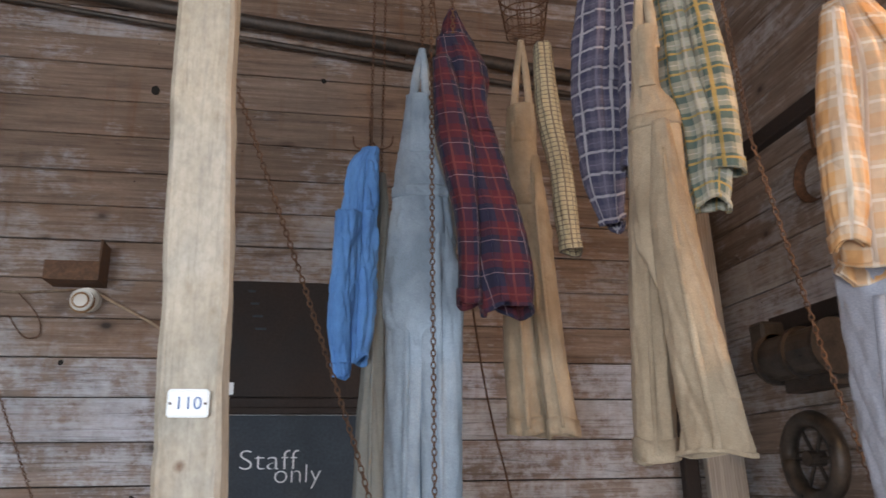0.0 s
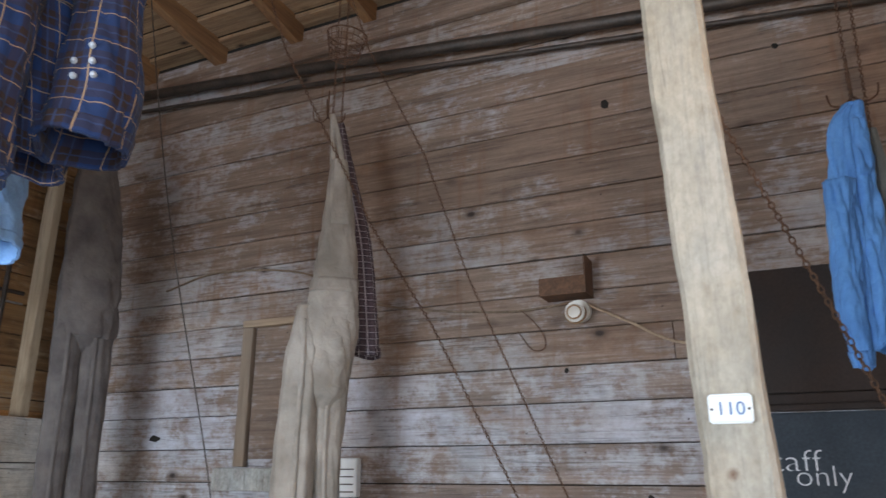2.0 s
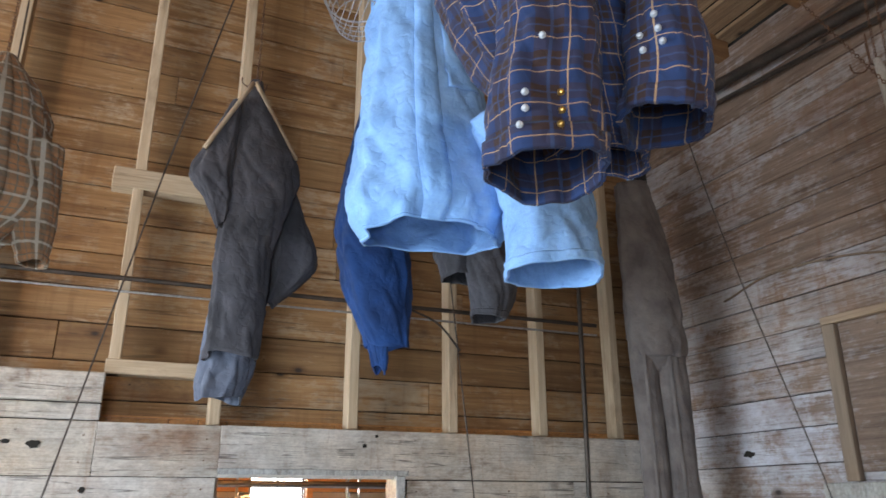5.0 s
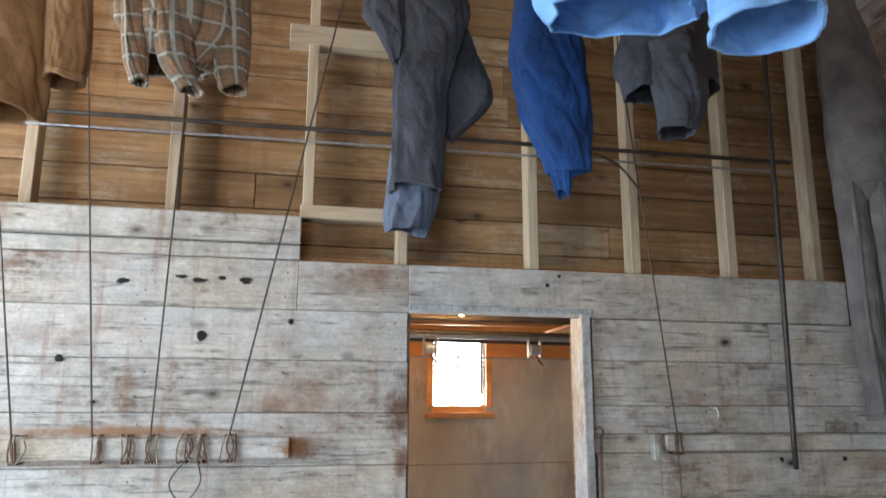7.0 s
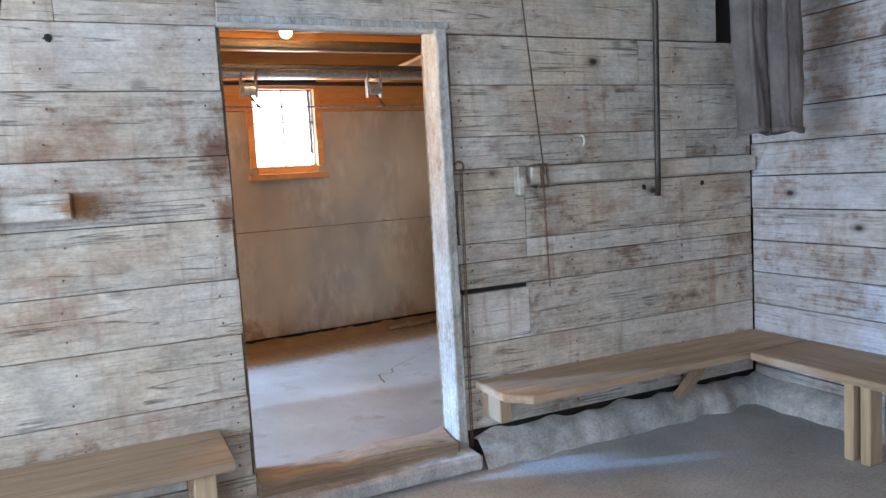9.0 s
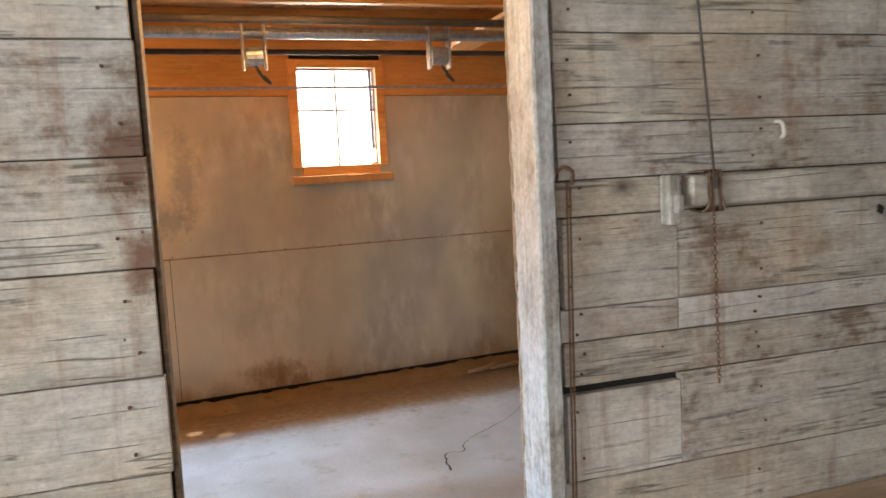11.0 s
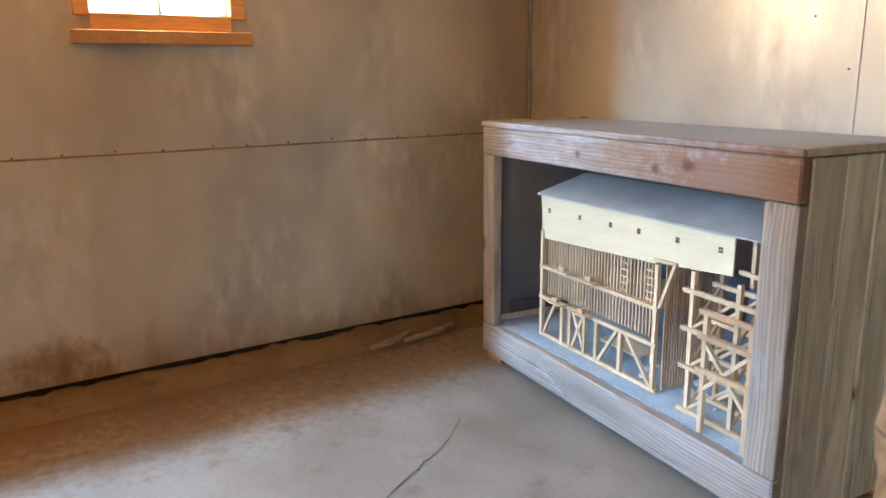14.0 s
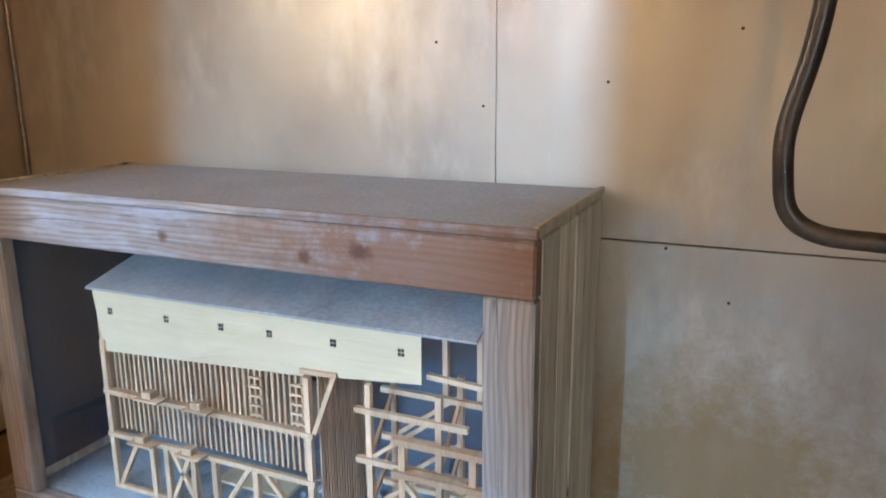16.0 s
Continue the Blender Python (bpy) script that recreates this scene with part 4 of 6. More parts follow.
garment("crumpled_shirt", BLUE_CLOTH, "bright blue cotton work shirt hung on a hook", "shirt", [
    ("body", ((-0.55, 1.46, 3.00), 86, [(0.0, 0.0, 0.03), (-0.03, -0.09, 0.056), (-0.04, -0.36, 0.066), (-0.05, -0.65, 0.068), (-0.05, -0.81, 0.044)])),
    ("sleeve", ((-0.63, 1.42, 2.72), 87, [(0.0, 0.0, 0.045), (-0.01, -0.21, 0.042), (-0.02, -0.38, 0.043), (-0.01, -0.59, 0.025)])),
])
garment("trousers", GREY_CLOTH, "faded grey-green work trousers on a chain", "trousers", [
    ("leg", ((-0.50, 1.54, 2.93), 85, [(0.0, 0.0, 0.019), (-0.0, -0.21, 0.032), (-0.02, -0.64, 0.041), (-0.03, -1.19, 0.058), (-0.03, -1.66, 0.073)])),
])
garment("overalls", DENIM, "pale washed denim bib overalls on a chain", "overalls", [
    ("bib", ((-0.45, 0.80, 3.02), 81, [(0.0, 0.0, 0.023), (-0.01, -0.16, 0.036), (-0.01, -0.32, 0.054), (-0.0, -0.43, 0.076), (-0.0, -0.58, 0.092), (-0.01, -0.8, 0.097)])),
    ("leg", ((-0.49, 0.82, 2.28), 83, [(0.0, 0.0, 0.059), (-0.01, -0.53, 0.053), (-0.01, -0.93, 0.048)])),
    ("leg", ((-0.41, 0.79, 2.28), 80, [(0.0, 0.0, 0.061), (0.0, -0.52, 0.051), (0.0, -0.92, 0.051)])),
])
garment("flannel_shirt", RED_PLAID, "dark red and navy plaid flannel shirt", "shirt", [
    ("body", ((-0.39, 0.63, 2.96), 79, [(0.0, 0.0, 0.049), (0.02, -0.1, 0.07), (0.02, -0.22, 0.068), (0.05, -0.38, 0.078), (0.09, -0.54, 0.076), (0.1, -0.66, 0.085), (0.12, -0.77, 0.062)])),
    ("sleeve", ((-0.43, 0.59, 2.87), 79, [(0.0, 0.0, 0.024), (0.03, -0.23, 0.045), (0.06, -0.46, 0.03), (0.06, -0.67, 0.027)])),
    ("collar", ((-0.38, 0.68, 3.09), 79, [(0.0, 0.0, 0.011), (0.0, -0.05, 0.029), (0.01, -0.12, 0.047)])),
])
garment("overalls", TAN_CLOTH, "tan canvas overalls hung from a basket", "overalls", [
    ("bib", ((-0.00, 1.25, 3.38), 73, [(0.0, 0.0, 0.032), (-0.01, -0.29, 0.05), (-0.02, -0.58, 0.063), (-0.01, -0.77, 0.081)])),
    ("leg", ((-0.03, 1.28, 2.66), 74, [(0.0, 0.0, 0.049), (-0.01, -0.41, 0.062), (-0.0, -0.73, 0.069)])),
    ("leg", ((0.02, 1.23, 2.64), 72, [(0.0, 0.0, 0.044), (0.02, -0.4, 0.047), (0.05, -0.72, 0.05)])),
])
garment("check_shirt", YELLOW_CHECK, "cream and brown fine check shirt", "shirt", [
    ("sleeve", ((0.11, 1.32, 3.42), 71, [(0.0, 0.0, 0.036), (0.01, -0.29, 0.047), (0.04, -0.52, 0.042), (0.05, -0.7, 0.043), (0.06, -0.85, 0.038)])),
])
garment("flannel_shirt", BLUEWHITE_PLAID, "navy and white plaid flannel shirt", "shirt", [
    ("body", ((0.05, 0.59, 3.23), 65, [(0.0, 0.0, 0.057), (-0.02, -0.23, 0.082), (-0.04, -0.39, 0.078), (-0.04, -0.56, 0.071), (-0.04, -0.69, 0.055), (-0.03, -0.8, 0.029)])),
    ("sleeve", ((0.09, 0.53, 3.16), 65, [(0.0, 0.0, 0.030), (0.0, -0.25, 0.040), (-0.01, -0.46, 0.038), (-0.02, -0.60, 0.034)])),
])
garment("overalls", TAN_CLOTH, "dusty tan canvas bib overalls with turned cuffs", "overalls", [
    ("bib", ((0.08, 0.41, 3.06), 62, [(0.0, 0.0, 0.022), (-0.01, -0.17, 0.033), (-0.02, -0.32, 0.033), (-0.01, -0.4, 0.056), (-0.01, -0.55, 0.06), (-0.01, -0.72, 0.069)])),
    ("leg", ((0.05, 0.48, 2.39), 64, [(0.0, 0.0, 0.034), (-0.01, -0.28, 0.045), (-0.02, -0.56, 0.047)])),
    ("leg", ((0.07, 0.38, 2.36), 62, [(0.0, 0.0, 0.047), (0.02, -0.27, 0.059), (0.04, -0.47, 0.068), (0.04, -0.52, 0.073)])),
])
garment("flannel_shirt", GREEN_PLAID, "green, cream and gold plaid flannel shirt", "shirt", [
    ("body", ((0.23, 0.55, 3.23), 60, [(0.0, 0.0, 0.06), (0.02, -0.23, 0.073), (0.03, -0.4, 0.089), (0.05, -0.57, 0.082), (0.04, -0.68, 0.067), (0.04, -0.77, 0.047)])),
    ("sleeve", ((0.27, 0.49, 3.16), 60, [(0.0, 0.0, 0.032), (0.02, -0.25, 0.042), (0.03, -0.46, 0.042), (0.03, -0.62, 0.038)])),
])
garment("flannel_shirt", ORANGE_PLAID, "pale orange and white plaid shirt", "shirt", [
    ("body", ((0.27, -0.03, 2.69), 47, [(0.0, 0.0, 0.041), (0.01, -0.07, 0.061), (0.02, -0.18, 0.091), (-0.01, -0.41, 0.085), (-0.02, -0.54, 0.07)])),
    ("sleeve", ((0.21, -0.06, 2.64), 48, [(0.0, 0.0, 0.021), (-0.02, -0.2, 0.034), (-0.03, -0.36, 0.036), (-0.04, -0.46, 0.023)])),
])
garment("trousers", PALE_CLOTH, "pale blue-grey work trousers", "trousers", [
    ("leg", ((0.33, 0.08, 2.20), 48, [(0.0, 0.0, 0.078), (-0.02, -0.26, 0.058), (-0.02, -0.46, 0.051), (-0.05, -0.68, 0.054)])),
])
garment("overalls", BEIGE_CLOTH, "faded beige bib overalls with worn seat", "overalls", [
    ("bib", ((-2.70, 1.59, 3.48), 125, [(0.0, 0.0, 0.026), (0.04, -0.25, 0.040), (0.05, -0.52, 0.070), (0.045, -0.79, 0.095), (0.03, -1.04, 0.118), (-0.01, -1.29, 0.130)])),
    ("leg", ((-2.76, 1.54, 2.28), 127, [(0.0, 0.0, 0.079), (-0.01, -0.5, 0.09), (0.0, -0.94, 0.082)])),
    ("leg", ((-2.68, 1.63, 2.29), 124, [(0.0, 0.0, 0.087), (-0.0, -0.51, 0.06), (0.03, -0.92, 0.063)])),
])
garment("check_shirt", DARK_CHECK, "dark brown and white check shirt", "shirt", [
    ("sleeve", ((-2.73, 1.71, 3.50), 124, [(0.0, 0.0, 0.016), (0.06, -0.35, 0.042), (0.12, -0.63, 0.048), (0.15, -0.9, 0.053), (0.17, -1.16, 0.054)])),
])
navy_shirt = garment("flannel_shirt", NAVY_PLAID, "navy and brown plaid flannel shirt with snap cuffs", "shirt", [
    ("body", ((-1.96, -0.50, 2.87), 148, [(0.0, 0.0, 0.185), (-0.01, -0.21, 0.172), (0.02, -0.36, 0.150), (0.06, -0.48, 0.105), (0.08, -0.58, 0.080)])),
    ("sleeve", ((-1.84, -0.55, 2.71), 146, [(0.0, 0.0, 0.085), (-0.01, -0.2, 0.08), (-0.01, -0.29, 0.080), (-0.02, -0.38, 0.083), (-0.02, -0.49, 0.084)])),
    ("sleeve", ((-1.76, -0.41, 2.71), 137, [(0.0, 0.0, 0.049), (-0.0, -0.2, 0.051), (0.0, -0.29, 0.062), (0.0, -0.35, 0.063), (-0.01, -0.42, 0.062)])),
])
# pearl and brass snaps along the cuffs
bm = bmesh.new()
for ob in navy_shirt.children:
    for me in [ob.data] + [c.data for c in ob.children]:
        bm.from_mesh(me)
cloth_tree = BVHTree.FromBMesh(bm)
bm.free()
for kind, x, y, z, nx, ny in (("P", -1.797, -0.621, 2.302, 0.59, -0.81),
                              ("P", -1.797, -0.621, 2.277, 0.57, -0.82),
                              ("P", -1.795, -0.623, 2.25, 0.39, -0.91),
                              ("B", -1.786, -0.583, 2.307, 0.88, -0.47),
                              ("B", -1.788, -0.583, 2.279, 0.9, -0.42),
                              ("B", -1.782, -0.587, 2.252, 0.82, -0.55),
                              ("P", -1.783, -0.605, 2.393, 0.74, -0.68),
                              ("P", -1.724, -0.452, 2.431, 0.65, -0.76),
                              ("P", -1.72, -0.45, 2.403, 0.64, -0.77),
                              ("P", -1.716, -0.445, 2.381, 0.57, -0.82),
                              ("P", -1.74, -0.467, 2.407, 0.51, -0.86),
                              ("P", -1.736, -0.465, 2.38, 0.45, -0.89)):
    bm = bmesh.new()
    out = Vector((nx, ny, 0)).normalized()
    hit = cloth_tree.ray_cast(Vector((x, y, z)) + out * 0.12, -out)[0]
    p = (hit or Vector((x, y, z))) - out * 0.001
    bar_into(bm, p, p + out * 0.005, 0.0050, 14)
    bar_into(bm, p + out * 0.005, p + out * 0.0075, 0.0045, 14, 0.0030)
    part("snap", bm, BRASS if kind == "B" else PEARL, navy_shirt, "brass snap" if kind == "B" else "pearl snap", smooth=True)
garment("work_shirt", LIGHT_BLUE, "light blue cotton shirt with a wide hem", "shirt", [
    ("body", ((-2.97, -0.34, 3.60), 159, [(0.0, 0.0, 0.116), (0.02, -0.32, 0.162), (0.03, -0.61, 0.2), (0.04, -0.81, 0.229), (0.06, -1.0, 0.247), (0.05, -1.08, 0.204)])),
    ("sleeve", ((-2.75, -0.11, 2.84), 150, [(0.0, 0.0, 0.119), (0.08, -0.22, 0.127), (0.10, -0.36, 0.125), (0.10, -0.47, 0.124)])),
])
garment("jacket", NAVY_CLOTH, "deep blue work jacket hung high", "jacket", [
    ("body", ((-4.06, -0.12, 3.67), 162, [(0.0, 0.0, 0.04), (0.01, -0.39, 0.127), (0.01, -0.67, 0.157), (0.03, -0.94, 0.151), (0.09, -1.26, 0.092)])),
    ("tail", ((-4.03, -0.13, 2.78), 162, [(0.0, 0.0, 0.085), (0.04, -0.25, 0.064), (0.06, -0.47, 0.029)])),
])
garment("jacket", CHARCOAL, "charcoal grey jacket slipping off a wooden hanger", "jacket", [
    ("body", ((-4.26, -0.65, 3.71), 172, [(0.0, 0.0, 0.026), (-0.0, -0.12, 0.063), (0.06, -0.43, 0.157), (0.06, -0.6, 0.155), (0.01, -0.85, 0.123), (-0.0, -1.11, 0.117), (-0.01, -1.35, 0.111)])),
    ("flap", ((-4.21, -0.74, 3.56), 173, [(0.0, 0.0, 0.02), (-0.05, -0.23, 0.071), (-0.08, -0.39, 0.102), (-0.04, -0.51, 0.064), (-0.02, -0.63, 0.022)])),
    ("flap", ((-4.27, -0.46, 3.18), 169, [(0.0, 0.0, 0.025), (0.02, -0.2, 0.08), (0.04, -0.37, 0.111), (0.01, -0.47, 0.074), (-0.05, -0.57, 0.022)])),
    ("lining", ((-4.32, -0.65, 2.55), 172, [(0.0, 0.0, 0.110), (-0.01, -0.19, 0.120), (-0.03, -0.30, 0.112), (-0.04, -0.36, 0.095)])),
])
g = holder("coat_hanger", "pale wooden coat hanger on a chain", "hanger")
for a, b in (((-4.183, -0.676, 3.656), (-4.184, -0.864, 3.278)), ((-4.221, -0.661, 3.682), (-4.184, -0.452, 3.294))):
    bm = bmesh.new()
    hose_into(bm, curve_points([a, b], 6), 0.011, 8)
    part("arm", bm, STUD_WOOD, g, smooth=True)
garment("jacket", CHARCOAL, "dark grey folded work jacket", "jacket", [
    ("body", ((-3.78, 0.30, 3.18), 153, [(0.0, 0.0, 0.161), (-0.0, -0.19, 0.177), (-0.01, -0.33, 0.199), (-0.0, -0.49, 0.186)])),
    ("sleeve", ((-3.72, 0.31, 2.86), 152, [(0.0, 0.0, 0.123), (0.01, -0.25, 0.102), (-0.01, -0.36, 0.071)])),
])
garment("coat", RUST_CLOTH, "rust brown canvas coat", "coat", [
    ("body", ((-3.41, -2.05, 2.90), -158, [(0.0, 0.20, 0.03), (0.0, 0.10, 0.08), (0.0, 0.0, 0.115), (0.03, -0.28, 0.116), (0.04, -0.46, 0.106), (0.05, -0.63, 0.096)])),
    ("sleeve", ((-3.42, -1.88, 2.84), -162, [(0.0, 0.0, 0.064), (0.02, -0.34, 0.067), (0.02, -0.46, 0.051)])),
])
garment("flannel_shirt", BROWN_PLAID, "brown, green and white plaid flannel shirt", "shirt", [
    ("body", ((-3.74, -1.60, 3.09), -170, [(0.0, 0.20, 0.03), (0.0, 0.12, 0.09), (0.0, 0.0, 0.170), (0.01, -0.23, 0.205), (0.02, -0.38, 0.198), (-0.02, -0.5, 0.122)])),
    ("sleeve", ((-3.66, -1.74, 2.87), -167, [(0.0, 0.0, 0.052), (0.02, -0.27, 0.041), (0.04, -0.37, 0.024)])),
    ("sleeve", ((-3.64, -1.61, 2.87), -170, [(0.0, 0.0, 0.065), (0.02, -0.27, 0.059), (0.08, -0.39, 0.035)])),
    ("sleeve", ((-3.73, -1.45, 2.95), -173, [(0.0, 0.0, 0.082), (0.03, -0.29, 0.068), (0.05, -0.42, 0.041)])),
])
garment("trousers", DUSTY_CLOTH, "dusty grey-brown trousers hung in the corner", "trousers", [
    ("seat", ((-4.29, 1.58, 3.57), 142, [(0.0, 0.0, 0.093), (0.04, -0.51, 0.144), (0.06, -0.99, 0.144)])),
    ("leg", ((-4.30, 1.57, 2.72), 142, [(0.0, 0.0, 0.079), (0.01, -0.89, 0.07), (0.03, -1.34, 0.067)])),
    ("leg", ((-4.23, 1.68, 2.72), 140, [(0.0, 0.0, 0.083), (0.02, -0.89, 0.073), (0.03, -1.34, 0.069)])),
])

# ---- ropes, hooks, baskets ----
def rope(points, r, material, label, name="rope", n=24):
    bm = bmesh.new()
    hose_into(bm, curve_points(points, n), r, 6)
    return tagged(part(name, bm, material, smooth=True), label, name)


def triple_hook(place, size=0.09, yaw=20):
    """A shank with an eye and three upturned prongs."""
    g = holder("clothes_hook", "rusty iron three-pronged clothes hook", "hook", "clothes hooks")
    p = Vector(place)
    bm = bmesh.new()
    bar_into(bm, p, p + Vector((0, 0, size * 1.5)), 0.004, 6)
    part("shank", bm, CHAIN_RUST, g)
    for k in range(3):
        f = radians(yaw + 120 * k)
        d = Vector((math.cos(f), math.sin(f), 0))
        bm = bmesh.new()
        hose_into(bm, curve_points([p + Vector((0, 0, 0.01)), p + d * size * 0.35 - Vector((0, 0, size * 0.12)), p + d * size * 0.8 + Vector((0, 0, size * 0.12)), p + d * size * 0.9 + Vector((0, 0, size * 0.55))], 10), 0.0035, 6)
        part("prong", bm, CHAIN_RUST, g, smooth=True)
    return g


def wire_basket(place, r=0.13, h=0.16, material=None, tilt=0):
    g = holder("wire_basket", "round wire mesh clothes basket", "basket", "hoist baskets")
    m = Matrix.Translation(place) @ Matrix.Rotation(radians(tilt), 4, "Y")
    for k in range(5):
        rr = r * (0.72 + 0.07 * k)
        bm = bmesh.new()
        ring = [m @ Vector((rr * math.cos(2 * math.pi * i / 20), rr * math.sin(2 * math.pi * i / 20), h * k / 4)) for i in range(21)]
        hose_into(bm, ring, 0.0022 if k < 4 else 0.004, 5)
        part("hoop", bm, material or STEEL, g)
    for i in range(20):
        f = 2 * math.pi * i / 20
        bm = bmesh.new()
        bar_into(bm, m @ Vector((r * 0.72 * math.cos(f), r * 0.72 * math.sin(f), 0)), m @ Vector((r * math.cos(f), r * math.sin(f), h)), 0.0016, 4)
        part("upright", bm, material or STEEL, g)
    for i in range(-3, 4):
        bm = bmesh.new()
        y = r * 0.72 * i / 4
        w = math.sqrt((r * 0.72) ** 2 - y * y)
        bar_into(bm, m @ Vector((-w, y, 0)), m @ Vector((w, y, 0)), 0.0016, 4)
        part("floor_wire", bm, material or STEEL, g)
    return g


chain([(-1.12, 0.74, 4.55), (-0.99, 0.75, 2.88), (-0.76, 0.77, 2.26), (-0.63, 0.76, 1.88), (-0.50, 0.75, 1.45)], link=0.021, wire=0.0022)
chain([(-0.45, 0.59, 4.55), (-0.46, 0.59, 2.33), (-0.46, 0.59, 1.40)])
chain([(0.12, 0.30, 4.6), (0.28, 0.34, 2.57), (0.35, 0.29, 2.01), (0.42, 0.25, 1.6)])
chain([(-2.90, 0.95, 4.55), (-2.64, 1.13, 3.57), (-2.32, 1.36, 2.79), (-2.10, 1.48, 2.38), (-1.70, 1.66, 1.5)])
chain([(-2.62, 1.25, 4.5), (-2.38, 1.38, 3.65), (-2.16, 1.50, 3.15), (-1.99, 1.59, 2.59), (-1.55, 1.74, 1.5)], link=0.016, wire=0.0017)
rope([(-3.54, 1.03, 4.69), (-3.36, 1.14, 3.44), (-3.25, 1.25, 2.67), (-3.10, 1.39, 1.83), (-3.0, 1.45, 1.2)], 0.003, PIPE_IRON, "thin dark hoist rope")
rope([(-0.40, 1.42, 4.62), (-0.18, 1.41, 2.39), (-0.07, 1.38, 1.73), (0.0, 1.37, 1.3)], 0.004, CHAIN_RUST, "thin brown hoist rope")
triple_hook((-0.545, 1.46, 3.02), 0.10)
triple_hook((-2.72, 1.58, 3.47), 0.10, 60)
triple_hook((-4.28, -0.65, 3.70), 0.08, 10)
wire_basket((-3.05, -0.50, 3.30), 0.12, 0.15, tilt=-18)
wire_basket((0.02, 1.25, 3.42), 0.10, 0.18, CHAIN_RUST)
wire_basket((-2.66, 1.60, 3.80), 0.10, 0.12, CHAIN_RUST, tilt=8)
# hoist lines tied off at the west rails
for pts in ([(-3.9, -2.6, 4.6), (-4.6, -2.415, 2.19), (-4.70, -2.302, 1.29)], [(-4.0, -2.15, 4.6), (-4.6, -2.12, 2.84), (-4.70, -1.986, 1.30)],
            [(-4.2, -1.66, 4.6), (-4.6, -1.697, 2.71), (-4.70, -1.749, 1.28)], [(-4.3, -0.7, 4.6), (-4.6, -1.0, 3.34), (-4.70, -1.417, 1.30)], [(-4.3, 0.30, 4.6), (-4.6, 0.49, 3.28), (-4.725, 0.775, 1.26)]):
    bm = bmesh.new()
    hose_into(bm, [Vector(p) for p in pts], 0.0042, 6)
    tagged(part("hoist_rope", bm, PIPE_IRON), "dark twisted hoist rope tied to the wall rail", "rope", "hoist ropes")
chain([(-4.735, 0.775, 1.25), (-4.735, 0.785, 0.74)], link=0.015, wire=0.0015)
for dy in (0.0, 0.009):
    chain([(-4.772, 0.374 + dy, 1.30), (-4.785, 0.362 + dy, 0.05)], "rusty chain hanging beside the door jamb", 0.0095, 0.0014)

# ---- doorway ----
jamb = holder("door_jamb", "thick whitewashed timber door jamb", "jamb")
jamb["kind"] = "structure"
bm = bevelled(-4.93, -4.772, 0.295, 0.346, 0.02, 1.905, 0.006)
bmesh.ops.subdivide_edges(bm, edges=[e for e in bm.edges if abs((e.verts[0].co - e.verts[1].co).z) > 1], cuts=70)
for v in bm.verts:
    v.co += Vector((0.003 * noise.noise(v.co * 22), 0.0035 * noise.noise(v.co * 47 + Vector((3, 0, 0))), 0))
part("post", bm, JAMB_WOOD, jamb)
bm = bmesh.new()
hose_into(bm, curve_points([(-4.785, 0.35, 1.32), (-4.765, 0.365, 1.335), (-4.76, 0.385, 1.32), (-4.765, 0.383, 1.29)], 12), 0.005, 6)
part("staple", bm, CHAIN_RUST, jamb, "rusty iron hook")
bm = bmesh.new()
hose_into(bm, [Vector((-4.928 + 0.004 * noise.noise(Vector((0, 3, z * 0.55))), 0.296 + 0.005 * noise.noise(Vector((7, 0, z * 0.8))), 0.05 + z * 0.018)) for z in range(102)], [0.005 + 0.004 * abs(noise.noise(Vector((z * 0.31, 5, 0)))) for z in range(102)], 7)
part("wane_edge", bm, SILL_WOOD, jamb, "dark ragged bark edge")
part("lintel", bevelled(-4.93, -4.79, DOOR_S, 0.37, 1.902, 1.93, 0.003), JAMB_WOOD, jamb)
part("south_jamb", bevelled(-4.93, -4.828, DOOR_S - 0.0, DOOR_S + 0.012, 0.0, 1.90, 0.002), SILL_WOOD, jamb, "dark rough-sawn jamb edge")
bm = bevelled(-4.93, -4.74, DOOR_S + 0.002, 0.29, -0.01, 0.115, 0.012)
bmesh.ops.subdivide_edges(bm, edges=bm.edges[:], cuts=9, use_grid_fill=True)
for v in bm.verts:
    v.co.z += 0.022 * noise.noise(v.co * 7) * (v.co.z > 0.05)
    v.co.x += 0.014 * noise.noise(v.co * 9 + Vector((4, 0, 0)))
tagged(part("sill", bm, SILL_WOOD), "splintered worn timber door sill", "sill", kind="structure")
bm = bevelled(-4.79, -4.66, DOOR_S - 0.05, 0.36, FLOOR, 0.055, 0.015)
bmesh.ops.subdivide_edges(bm, edges=bm.edges[:], cuts=8, use_grid_fill=True)
for v in bm.verts:
    v.co += Vector((0.012, 0, 0.01)) * noise.noise(v.co * 8)
tagged(part("step", bm, CURB), "rough broken concrete step below the sill", "step", kind="structure")

# ---- mortar curbs along the walls ----
def curb(a, b, axis):
    bm = bmesh.new()
    n = 60
    rows = []
    for i in range(n + 1):
        s = a + (b - a) * i / n
        row = []
        for off, h in ((0.0, 0.12), (0.05, 0.115), (0.10, 0.07), (0.135, 0.0)):
            k = 1 + 0.35 * noise.noise(Vector((s * 7, off * 30, 2)))
            p = (W + off * k, s, FLOOR + h * k) if axis == "y" else (s, N - off * k, FLOOR + h * k)
            row.append(bm.verts.new(p))
        rows.append(row)
    for r0, r1 in zip(rows, rows[1:]):
        for k in range(3):
            bm.faces.new((r0[k], r0[k + 1], r1[k + 1], r1[k]))
    return tagged(part("curb", bm, CURB, smooth=True), "rough pale mortar curb along the wall foot", "curb", kind="structure")


curb(0.38, N, "y")
curb(W, E, "x")

